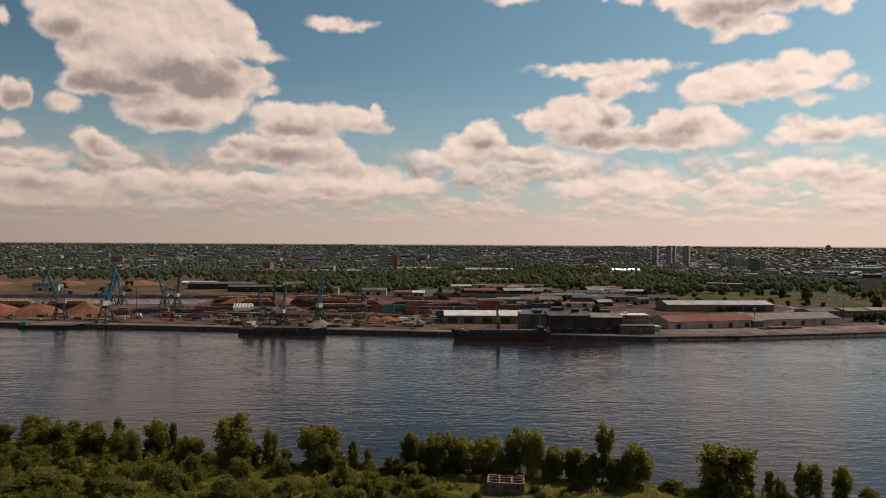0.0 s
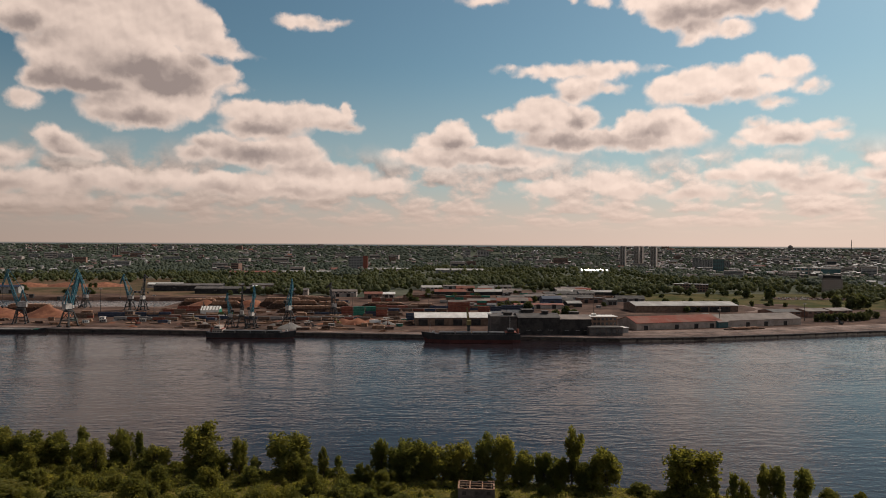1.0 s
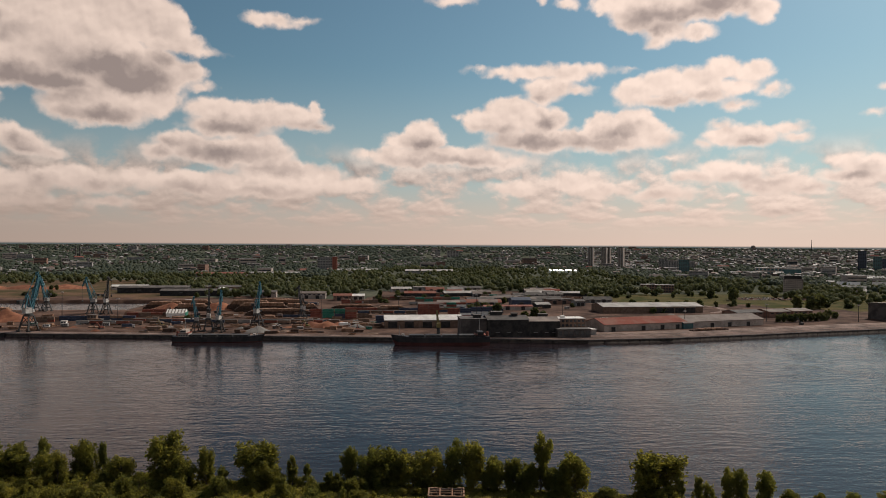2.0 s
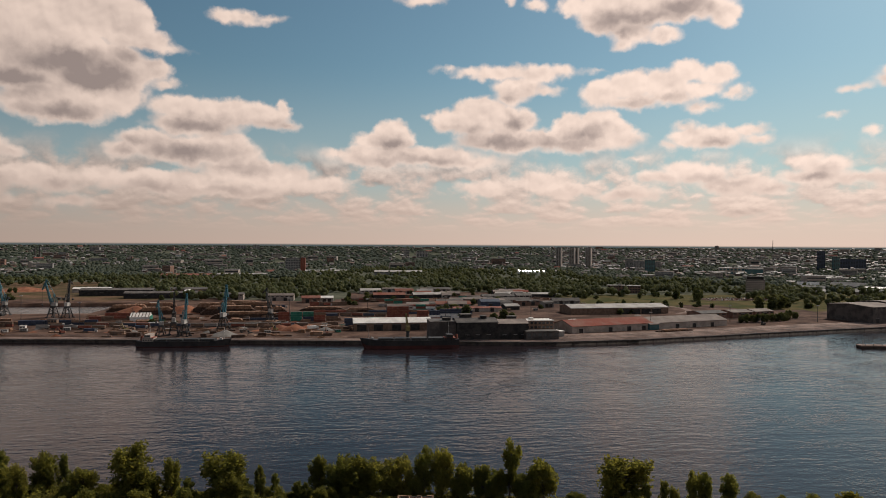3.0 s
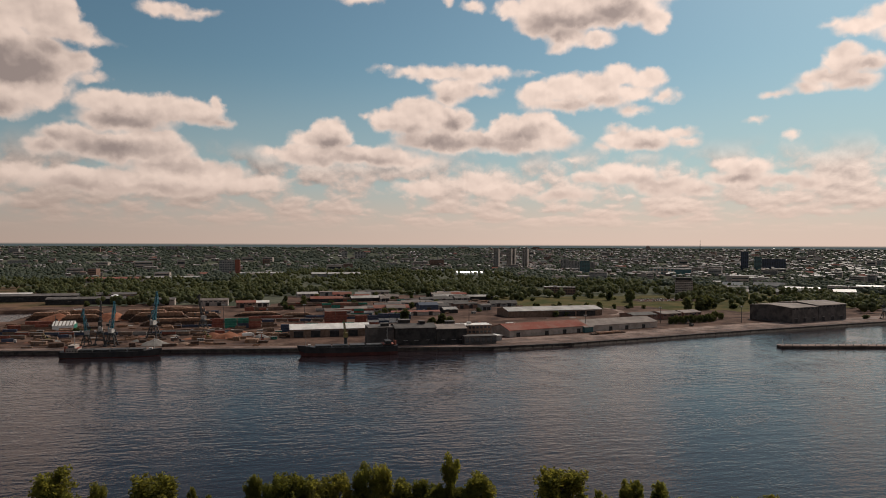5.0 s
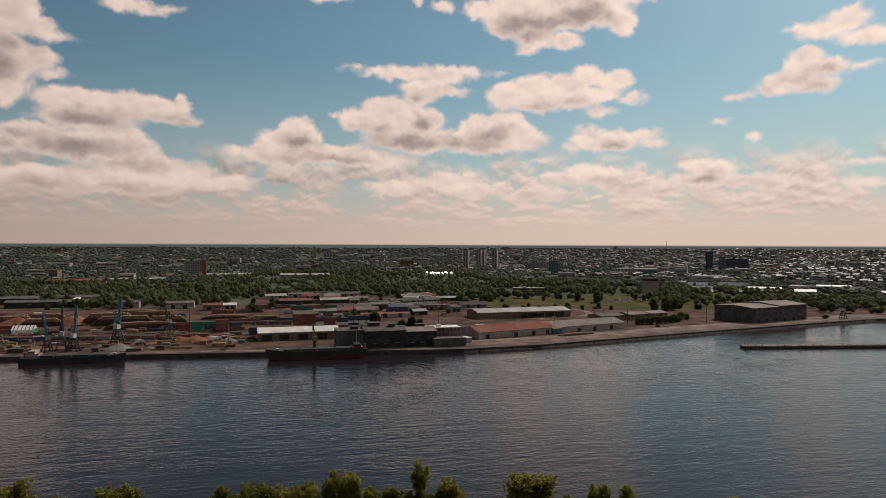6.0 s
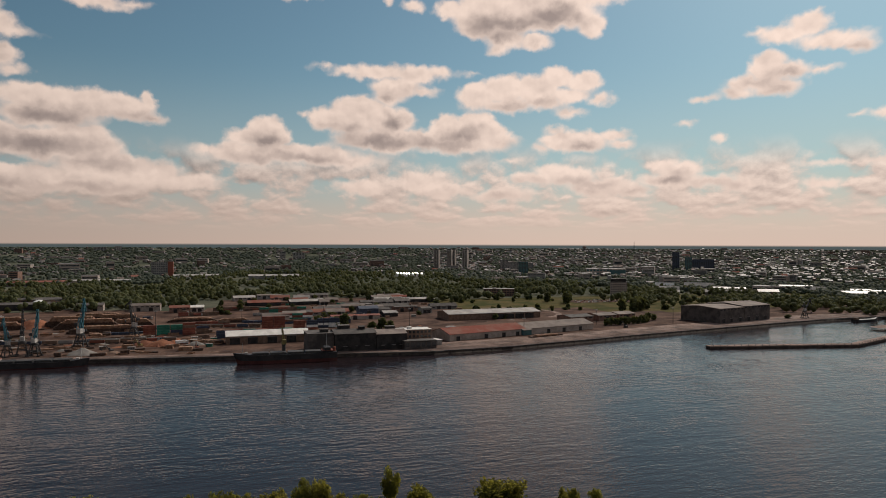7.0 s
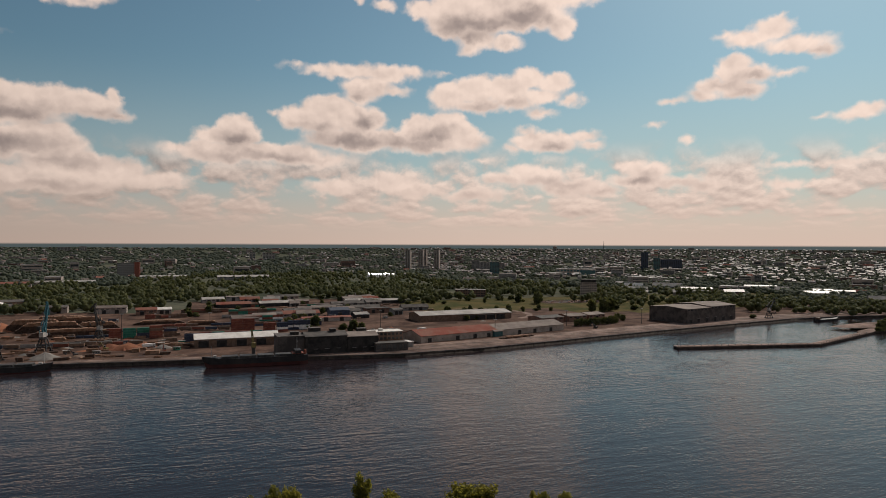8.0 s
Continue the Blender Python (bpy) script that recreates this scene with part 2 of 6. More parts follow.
def mat(name, a, b, size=1.0, rough=0.8, bump=0.0, metal=0.0, fine=0.25, each=0.0, spec=0.3):
    """A surface of two colours, mottled at `size` metres and at a finer grain; each: how much single pieces differ."""
    m = bpy.data.materials.new(name)
    m.use_nodes = True
    n = Nodes(m.node_tree)
    bsdf = m.node_tree.nodes["Principled BSDF"]
    pos = n.put("ShaderNodeNewGeometry").outputs["Position"]
    big = n.step(n.noise(pos, 1 / size, 5, 0.6), 0.36, 0.64)
    col = n.mix(big, a, b)
    grain = n.noise(pos, 9 / size, 4, 0.7)
    dark = n.math("MULTIPLY_ADD", n.math("SUBTRACT", grain, 0.5), fine * 2.4, 1.0)
    if each:
        rnd = n.put("ShaderNodeObjectInfo").outputs["Random"]
        dark = n.math("MULTIPLY", dark, n.math("MULTIPLY_ADD", rnd, each * 2, 1 - each))
    tone = n.put("ShaderNodeCombineXYZ")
    for k in range(3):
        n.link(dark, tone.inputs[k])
    n.link(n.mix(1.0, col, tone.outputs[0], "MULTIPLY"), bsdf.inputs["Base Color"])
    bsdf.inputs["Roughness"].default_value, bsdf.inputs["Metallic"].default_value = rough, metal
    bsdf.inputs["Specular IOR Level"].default_value = spec
    if bump:
        bn = n.put("ShaderNodeBump")
        bn.inputs["Strength"].default_value, bn.inputs["Distance"].default_value = 0.6, bump
        n.link(grain, bn.inputs["Height"])
        n.link(bn.outputs[0], bsdf.inputs["Normal"])
    return m


def leaves(name, a, b, c, clump=0.035, own=0.45, thin_share=0.68):
    """Foliage: every leaf clump takes its own green; light passes through in part."""
    m = bpy.data.materials.new(name)
    m.use_nodes = True
    n = Nodes(m.node_tree)
    bsdf, out = m.node_tree.nodes["Principled BSDF"], m.node_tree.nodes["Material Output"]
    geo = n.put("ShaderNodeNewGeometry")
    ramp = n.put("ShaderNodeValToRGB")
    for k, (p, col) in enumerate(((0.0, a), (0.55, b), (1.0, c))):
        e = ramp.color_ramp.elements[k] if k < 2 else ramp.color_ramp.elements.new(1.0)
        e.position, e.color = p, (*col, 1)
    patch = n.step(n.noise(geo.outputs["Position"], clump, 3), 0.25, 0.75, False)
    rnd = n.put("ShaderNodeObjectInfo").outputs["Random"]
    f = n.math("MULTIPLY_ADD", geo.outputs["Random Per Island"], own, n.math("MULTIPLY_ADD", patch, 0.7, n.math("MULTIPLY_ADD", rnd, 0.4, -0.3)), clamp=True)
    n.link(f, ramp.inputs[0])
    n.link(ramp.outputs[0], bsdf.inputs["Base Color"])
    bsdf.inputs["Roughness"].default_value, bsdf.inputs["Specular IOR Level"].default_value = 0.75, 0.12
    thin = n.put("ShaderNodeBsdfTranslucent")
    n.link(n.mix(1.0, ramp.outputs[0], (1.45, 1.35, 0.75), "MULTIPLY"), thin.inputs[0])
    both = n.put("ShaderNodeMixShader")
    both.inputs[0].default_value = thin_share
    n.link(bsdf.outputs[0], both.inputs[1]), n.link(thin.outputs[0], both.inputs[2])
    n.link(both.outputs[0], out.inputs[0])
    return m


def river_material():
    m = bpy.data.materials.new("river_water")
    m.use_nodes = True
    n = Nodes(m.node_tree)
    bsdf = m.node_tree.nodes["Principled BSDF"]
    pos = n.put("ShaderNodeNewGeometry").outputs["Position"]
    bsdf.inputs["Base Color"].default_value = (0.017, 0.012, 0.014, 1)
    bsdf.inputs["Specular Tint"].default_value = (1.0, 0.92, 0.92, 1)
    bsdf.inputs["IOR"].default_value = 1.33
    bsdf.inputs["Specular IOR Level"].default_value = 0.28
    streak = n.noise(n.vec("MULTIPLY", pos, (0.35, 1, 1)), 0.02, 4, 0.6, 0.6)
    chop = n.noise(n.vec("MULTIPLY", pos, (0.4, 1, 1)), 0.3, 1.2, 0.5, 0.2)
    swell = n.noise(n.vec("MULTIPLY", pos, (0.25, 1, 1)), 0.075, 2, 0.5, 0.4)
    gust = n.step(n.noise(pos, 0.03, 3, 0.6), 0.46, 0.64)
    ripple = n.noise(n.vec("MULTIPLY", pos, (0.7, 1, 1)), 0.85, 0.5, 0.5)
    height = n.math("MULTIPLY_ADD", swell, 0.8, n.math("MULTIPLY", chop, n.step(streak, 0.3, 0.7, True, 0.5, 1.2)))
    height = n.math("MULTIPLY_ADD", ripple, n.math("MULTIPLY_ADD", gust, 0.3, 0.2), height)
    bump = n.put("ShaderNodeBump")
    bump.inputs["Strength"].default_value, bump.inputs["Distance"].default_value = 1.0, WAVES
    n.link(height, bump.inputs["Height"])
    n.link(bump.outputs[0], bsdf.inputs["Normal"])
    n.link(n.step(streak, 0.35, 0.7, True, 0.09, 0.14), bsdf.inputs["Roughness"])
    return m


WAVES = 0.34
M_WATER = river_material()
M_DIRT = mat("yard_dirt", (0.052, 0.031, 0.024), (0.13, 0.08, 0.06), 30, 0.95, 0.05, fine=0.5, spec=0.05)
M_QUAY = mat("quay_concrete", (0.13, 0.09, 0.074), (0.27, 0.19, 0.157), 16, 0.9, 0.03, fine=0.35, spec=0.08)
M_GRASS = mat("far_meadow", (0.046, 0.05, 0.016), (0.10, 0.078, 0.032), 38, 0.95, 0.1, fine=0.5, spec=0.03)
M_SCRUB = mat("brown_scrub", (0.06, 0.05, 0.025), (0.14, 0.085, 0.055), 45, 0.95, 0.1, fine=0.5, spec=0.03)
# land under the far trees, lightened: distance haze is put into its colour
M_LAND_HAZED = mat("wooded_land_haze_tinted", (0.06, 0.068, 0.05), (0.11, 0.108, 0.08), 90, 0.95, 0.0, fine=0.4, spec=0.0)
M_BANK = mat("bank_grass", (0.065, 0.06, 0.014), (0.135, 0.105, 0.03), 7, 0.95, 0.25, fine=0.5, spec=0.03)
M_WALLQ = mat("quay_wall", (0.035, 0.028, 0.024), (0.07, 0.055, 0.045), 4, 0.9, 0.05)
M_LEAF = leaves("leaves_mixed", (0.095, 0.1, 0.03), (0.16, 0.156, 0.042), (0.23, 0.205, 0.056))
M_LEAF_DARK = leaves("leaves_dark", (0.09, 0.1, 0.034), (0.155, 0.158, 0.048), (0.215, 0.2, 0.062))
M_LEAF_FAR = leaves("leaves_far", (0.055, 0.066, 0.034), (0.108, 0.118, 0.056), (0.175, 0.168, 0.08), 0.05, 0.2, 0.45)
# greens of the far trees, paled and cooled to paint in aerial haze
M_WOODS_HAZED = leaves("leaves_haze_tinted", (0.075, 0.092, 0.072), (0.115, 0.132, 0.102), (0.155, 0.165, 0.125), 0.02, 0.25, 0.45)
M_BARK = mat("bark", (0.05, 0.038, 0.028), (0.10, 0.08, 0.06), 0.6, 0.95, 0.05)
M_BLUE = mat("crane_blue_paint", (0.03, 0.105, 0.135), (0.05, 0.155, 0.19), 3, 0.5, each=0.1)
M_STEEL = mat("dark_steel", (0.03, 0.032, 0.035), (0.07, 0.065, 0.06), 2, 0.6, metal=0.3, each=0.2)
M_CAB = mat("pale_cab_paint", (0.3, 0.28, 0.26), (0.46, 0.43, 0.4), 3, 0.6, each=0.1)
M_RUST = mat("rusted_red", (0.16, 0.045, 0.03), (0.24, 0.08, 0.05), 3, 0.7, each=0.2)
M_NAVY = mat("navy_paint", (0.025, 0.035, 0.06), (0.045, 0.055, 0.085), 3, 0.6, each=0.2)
M_GREEN = mat("green_paint", (0.02, 0.13, 0.09), (0.035, 0.19, 0.13), 3, 0.6, each=0.2)
M_BROWN = mat("brown_paint", (0.12, 0.075, 0.05), (0.19, 0.12, 0.085), 3, 0.7, each=0.2)
M_WHITE = mat("white_paint", (0.62, 0.6, 0.56), (0.8, 0.77, 0.72), 6, 0.6, each=0.08)
M_TENT = mat("white_sheet_roof", (0.58, 0.54, 0.49), (0.74, 0.7, 0.64), 8, 0.5, each=0.04, fine=0.1)
M_HULL = mat("black_hull", (0.012, 0.012, 0.014), (0.03, 0.026, 0.026), 5, 0.55)
M_HULLRED = mat("red_antifouling", (0.055, 0.016, 0.014), (0.085, 0.025, 0.021), 5, 0.7)
M_HALL = mat("weathered_hall_wall", (0.05, 0.043, 0.04), (0.105, 0.088, 0.08), 7, 0.9, fine=0.4)
M_WALL = mat("pale_rendered_wall", (0.27, 0.225, 0.195), (0.40, 0.335, 0.29), 6, 0.9, fine=0.2, each=0.15)
M_GREY = mat("grey_wall", (0.2, 0.19, 0.18), (0.3, 0.28, 0.26), 6, 0.85, each=0.2)
M_DARKWALL = mat("blackish_wall", (0.018, 0.017, 0.017), (0.045, 0.04, 0.037), 5, 0.9, fine=0.4)
M_BRICK = mat("brick_wall", (0.15, 0.085, 0.062), (0.22, 0.13, 0.098), 5, 0.9, each=0.2)
M_ROOFRED = mat("rust_sheet_roof", (0.20, 0.06, 0.042), (0.21, 0.10, 0.075), 18, 0.9, fine=0.25, spec=0.1)
M_ROOFGREY = mat("grey_sheet_roof", (0.15, 0.12, 0.105), (0.22, 0.18, 0.155), 14, 0.85, each=0.15, spec=0.15)
M_ROOFPALE = mat("pale_sheet_roof", (0.23, 0.21, 0.19), (0.36, 0.33, 0.3), 14, 0.7, each=0.2)
M_ROOFDARK = mat("tar_roof", (0.06, 0.052, 0.048), (0.11, 0.095, 0.085), 8, 0.85, each=0.25)
M_GLASS = mat("window_glass", (0.02, 0.025, 0.03), (0.04, 0.045, 0.05), 4, 0.12, spec=0.6)
M_TEAL = mat("teal_glass", (0.03, 0.09, 0.10), (0.05, 0.12, 0.13), 6, 0.2, spec=0.6)
M_CHIPS = mat("wood_chips", (0.17, 0.062, 0.034), (0.26, 0.105, 0.055), 6, 0.95, 0.2, fine=0.35, each=0.15)
M_GRAVEL = mat("grey_gravel", (0.16, 0.145, 0.13), (0.22, 0.2, 0.18), 4, 0.95, 0.1)
M_LOG = mat("stacked_timber", (0.20, 0.105, 0.062), (0.31, 0.19, 0.125), 3, 0.9, 0.1, fine=0.5)
M_LOGEND = mat("bark_logs", (0.05, 0.03, 0.022), (0.10, 0.06, 0.042), 2, 0.95, 0.1, fine=0.5)

# ---- shapes ----


def mesh_from(name, verts, faces):
    """A mesh of quads or triangles from arrays."""
    verts, faces = np.asarray(verts, np.float32), np.asarray(faces, np.int32)
    me, k = bpy.data.meshes.new(name), faces.shape[1]
    me.vertices.add(len(verts)), me.loops.add(faces.size), me.polygons.add(len(faces))
    me.vertices.foreach_set("co", verts.ravel())
    me.loops.foreach_set("vertex_index", faces.ravel())
    me.polygons.foreach_set("loop_start", np.arange(0, faces.size, k, dtype=np.int32))
    me.update(calc_edges=True)
    return me


def part(name, bm, material, parent=None, label=""):
    """Links a bmesh, or a mesh, as one object under a thing."""
    if isinstance(bm, bmesh.types.BMesh):
        me = bpy.data.meshes.new(name)
        bm.to_mesh(me), bm.free()
    else:
        me = bm
    if material and not me.materials:
        me.materials.append(material)
    ob = new(name, me)
    ob.parent = parent
    return tagged(ob, label)


def thing(name, m, label, category, group="", kind=""):
    ob = new(name)
    ob.matrix_basis = m
    ob.empty_display_size = 1
    return tagged(ob, label, category, group, kind)


def box(bm, x0, x1, y0, y1, z0, z1, bevel=0.0):
    v = [bm.verts.new(p) for p in ((x0, y0, z0), (x1, y0, z0), (x1, y1, z0), (x0, y1, z0), (x0, y0, z1), (x1, y0, z1), (x1, y1, z1), (x0, y1, z1))]
    for f in ((3, 2, 1, 0), (4, 5, 6, 7), (0, 1, 5, 4), (1, 2, 6, 5), (2, 3, 7, 6), (3, 0, 4, 7)):
        bm.faces.new([v[k] for k in f])
    return bm


def block(*args):
    return box(bmesh.new(), *args)


def beam(bm, p, q, w, w2=None):
    """A square bar from p to q."""
    p, q = Vector(p), Vector(q)
    d = (q - p).normalized()
    side = d.cross(Vector((0, 0, 1)) if abs(d.z) < 0.95 else Vector((1, 0, 0))).normalized()
    up = side.cross(d)
    ends = []
    for c, r in ((p, w / 2), (q, (w2 or w) / 2)):
        ends.append([bm.verts.new(c + side * a * r + up * b * r) for a, b in ((-1, -1), (1, -1), (1, 1), (-1, 1))])
    a, b = ends
    for k in range(4):
        bm.faces.new((a[k], a[(k + 1) % 4], b[(k + 1) % 4], b[k]))
    bm.faces.new(a[::-1]), bm.faces.new(b)
    return bm


def lattice(bm, p, q, w0, w1, bays, bar):
    """An open girder of four chords with cross bracing."""
    p, q = Vector(p), Vector(q)
    d = (q - p).normalized()
    side = d.cross(Vector((0, 1, 0)) if abs(d.y) < 0.9 else Vector((1, 0, 0))).normalized()
    up = side.cross(d)
    ring = lambda f: [p.lerp(q, f) + (side * a + up * b) * (w0 + (w1 - w0) * f) / 2 for a, b in ((-1, -1), (1, -1), (1, 1), (-1, 1))]
    rings = [ring(k / bays) for k in range(bays + 1)]
    for k in range(4):
        beam(bm, rings[0][k], rings[-1][k], bar * 1.3)
        for j in range(bays):
            a, b = rings[j], rings[j + 1]
            beam(bm, a[k], b[(k + 1) % 4], bar) if j % 2 else beam(bm, a[(k + 1) % 4], b[k], bar)
            beam(bm, b[k], b[(k + 1) % 4], bar)
    return bm


def lathe(bm, rings, sides=16):
    """Rings of (radius, z) round the z axis."""
    loops = [[bm.verts.new((r * math.cos(2 * math.pi * k / sides), r * math.sin(2 * math.pi * k / sides), z)) for k in range(sides)] for r, z in rings]
    for a, b in zip(loops, loops[1:]):
        for k in range(sides):
            bm.faces.new((a[k], a[(k + 1) % sides], b[(k + 1) % sides], b[k]))
    bm.faces.new(loops[0][::-1]), bm.faces.new(loops[-1])
    return bm


# ---- ground and water ----
QUAY = [(-4900, 640), (-600, 672), (-420, 656), (-178, 626), (20, 600), (176, 578), (255, 586), (351, 607), (403, 620), (490, 639), (627, 667), (746, 690), (840, 692), (1000, 660), (4900, 300)]
SHORE = [(-4900, 900), (-400, 330), (-178, 281), (-98, 262), (-55, 252), (5, 245), (77, 230), (113, 220), (140, 214), (260, 175), (400, 100), (4900, -2000)]
PORT_Z = 3.0


def along(line, x):
    return float(np.interp(x, [p[0] for p in line], [p[1] for p in line]))


def land_z(x, y):
    """The height of the far land: flat, then rising slowly towards the horizon."""
    r = math.hypot(x, y)
    return PORT_Z + 63 * min(1.0, max(0.0, r - 2700) / 2250) ** 1.6


def bank_z(x, y):
    """The near bank: low, uneven, falling to the water."""
    d = along(SHORE, x) - y
    return max(-2.0, min(1.0 + 1.2 * noise.noise((x / 23, y / 23, 0.5)), -0.6 + d * 0.3))


BASIN = (-760, -305, 868, 1005)


def build_ground():
    xs = sorted(set([-4940, -4000, -3200, -2600, -2000, -1500, -1200, -1000, -880, -760.3, -760, -305, -304.7, 1000, 1150, 1300, 1500, 1800, 2200, 2700, 3300, 4000, 4940] + list(range(-700, 960, 20))))
    near = [-4900, -2500, -1000, -300, 0, 60, 120] + list(range(140, 200, 6))
    far = [760, 780, 800, 820, 845, 867.7, 868, 895, 925, 955, 980, 1005, 1005.3, 1030, 1060, 1090, 1120, 1200, 1300, 1420, 1560, 1720, 1900, 2100, 2350, 2650, 3000, 3300, 3600, 3900, 4200, 4500, 4750, 4960]
    verts, kinds, cols = [], [], None
    for x in xs:
        shore, quay = along(SHORE, x), along(QUAY, x)
        wide = 16 if x < 180 else 48 + 6 * noise.noise((x / 60, 3, 0))
        col = [(x, min(y, shore - 30 + k * 0.01), 2.0, 0) for k, y in enumerate(near)]
        col += [(x, shore - 28 + d, bank_z(x, shore - 28 + d), 0) for d in (0, 4, 8, 12, 16, 20, 24, 27, 31)]
        col += [(x, shore + 40, -4, 3), (x, quay - 0.01, -4, 3), (x, quay, PORT_Z, 1), (x, quay + wide, PORT_Z, 1)]
        col += [(x, quay + wide + 1, PORT_Z, 2), (x, (quay + wide + 1 + max(760, quay + wide + 20)) / 2, PORT_Z, 2)]
        for y in far:
            y = max(y, quay + 80 + y * 0.01)
            wet = BASIN[0] <= x <= BASIN[1] and BASIN[2] <= y <= BASIN[3]
            field = 940 + 50 * noise.noise((x / 140, 0, 0)) + (110 if x < 0 else 230 if x < 310 else -60 if x < 520 else -110)
            kind = 2 if y < field else 4 if x > 310 and y < 1115 else 6 if x < -280 and y < 1450 else 5
            col.append((x, y, -4 if wet else land_z(x, y), kind))
        cols = len(col)
        verts += [c[:3] for c in col]
        kinds.append([c[3] for c in col])
    faces, slots = [], []
    for i in range(len(xs) - 1):
        for j in range(cols - 1):
            a = i * cols + j
            faces.append((a, a + cols, a + cols + 1, a + 1))
            slots.append(kinds[i][j])
    me = mesh_from("ground", verts, faces)
    for m in (M_BANK, M_QUAY, M_DIRT, M_WALLQ, M_GRASS, M_LAND_HAZED, M_SCRUB):
        me.materials.append(m)
    me.polygons.foreach_set("material_index", np.array(slots, np.int32))
    tagged(part("ground", me, None), "river banks with a port yard and wooded land behind", "ground", kind="structure")
    water = bmesh.new()
    for y0, y1, x0, x1 in ((-300, 1010, -4900, 4900),):
        bmesh.ops.create_grid(water, x_segments=4, y_segments=4, size=1, matrix=Matrix.Translation(((x0 + x1) / 2, (y0 + y1) / 2, 0)) @ Matrix.Diagonal(((x1 - x0) / 2, (y1 - y0) / 2, 1, 1)))
    tagged(part("water", water, M_WATER), "dark rippled river water reflecting a cloudy sky", "river", kind="structure")


build_ground()

# ---- plants ----


def cards(centres, size, rng, out=None):
    """A leaf clump, a bent quad, at each centre."""
    n = len(centres)
    d = rng.normal(size=(n, 3))
    if out is not None:
        d = d * 0.75 + out
    d /= np.linalg.norm(d, axis=1)[:, None] + 1e-9
    a = np.cross(d, rng.normal(size=(n, 3)))
    a /= np.linalg.norm(a, axis=1)[:, None] + 1e-9
    b = np.cross(d, a)
    s = (size * rng.uniform(0.6, 1.3, n))[:, None]
    v = np.stack([centres - a * s - b * s * 0.6, centres + a * s * 0.8 - b * s, centres + a * s + b * s * 0.7 + d * s * 0.3, centres - a * s * 0.7 + b * s], 1)
    return v.reshape(-1, 3)


def quads(n):
    return np.arange(4 * n).reshape(-1, 4)


def lobes_of(form, rng):
    """Crown lobes (centre, radii) of a plant 12 m high and some 5 m in half width: limbs, each with a cluster of small leafy lobes."""
    out = []
    shapes = {
        "round": (15, 1.6, 10.4, lambda z: 3.6 * math.sin(math.pi * min(1, (z + 1.4) / 13.4)) ** 0.5, 1.5),
        "cone": (15, 0.9, 10.8, lambda z: 3.8 * (1 - z / 12.8) ** 0.75, 1.3),
        "bush": (15, 0.8, 9.6, lambda z: 4.2 * (1 - (z / 12.5) ** 2) ** 0.6, 1.5),
        "tall": (16, 1.0, 11.0, lambda z: 2.7 - 1.4 * math.exp(-((z - 6.4) / 1.3) ** 2), 1.0),
    }
    n, lo, hi, width, spread = shapes[form]
    lean = rng.uniform(-0.1, 0.1, 2)
    for k in range(n):
        z = lo + (hi - lo) * (k + rng.uniform(0, 1)) / n
        a, r = 2.4 * k + rng.uniform(-0.7, 0.7), width(z) * rng.uniform(0.25, 1.0)
        x, y = r * math.cos(a) + lean[0] * z, r * math.sin(a) + lean[1] * z
        size = spread * rng.uniform(0.65, 1.25) * (0.65 if form == "cone" and z > 8 else 1)
        for j in range(9):
            d = rng.normal(size=3)
            d *= size * rng.uniform(0.4, 1.0) / np.linalg.norm(d)
            s = rng.uniform(0.45, 1.1) * (0.75 if form in ("cone", "tall") else 1.0)
            out.append((x + d[0], y + d[1], max(0.3, min(11.6, z + d[2] * 1.15)), s, s * rng.uniform(0.8, 1.5)))
        # thin upright sprays break the outline
        for j in range(1):
            out.append((x + rng.normal() * size * 0.6, y + rng.normal() * size * 0.6, max(0.4, min(11.7, z + size * rng.uniform(0.7, 1.3))), rng.uniform(0.3, 0.5), rng.uniform(0.6, 1.0)))
    return out


def plant(form, seed, leaf, material, name, label, category, per_lobe=110):
    """One tree or bush: tapered trunk with limbs, and a crown of leaf clumps."""
    rng = np.random.default_rng(seed)
    lobes = lobes_of(form, rng)
    ob = thing(name, Matrix.Identity(4), label, category, "bushes on the bank" if category == "bush" else "trees on the bank")
    bm = bmesh.new()
    base, top = Vector((0, 0, -1.5)), Vector((rng.uniform(-0.4, 0.4), rng.uniform(-0.4, 0.4), 7.5))
    beam(bm, base, top, 0.62, 0.24)
    for x, y, z, *_ in lobes[::7]:
        start = base.lerp(top, min(0.95, max(0.3, (z - 1.5) / 10)))
        beam(bm, start, (x * 0.9, y * 0.9, z), 0.2, 0.05)
    part("trunk", bm, M_BARK, ob)
    pts, outs = [], []
    for x, y, z, w, h in lobes:
        n = int(per_lobe * w * h / 2) + 4
        d = rng.normal(size=(n, 3))
        d /= np.linalg.norm(d, axis=1)[:, None]
        keep = d * np.array((w, w, h)) * rng.uniform(0.2, 1.7, n)[:, None] ** 0.8
        pts.append(keep + (x, y, z)), outs.append(d)
    pts, outs = np.concatenate(pts), np.concatenate(outs)
    ok = pts[:, 2] > 0.1
    v = cards(pts[ok], leaf, rng, outs[ok] * 0.5)
    part("crown", mesh_from("crown", v, quads(len(v) // 4)), material, ob)
    return ob


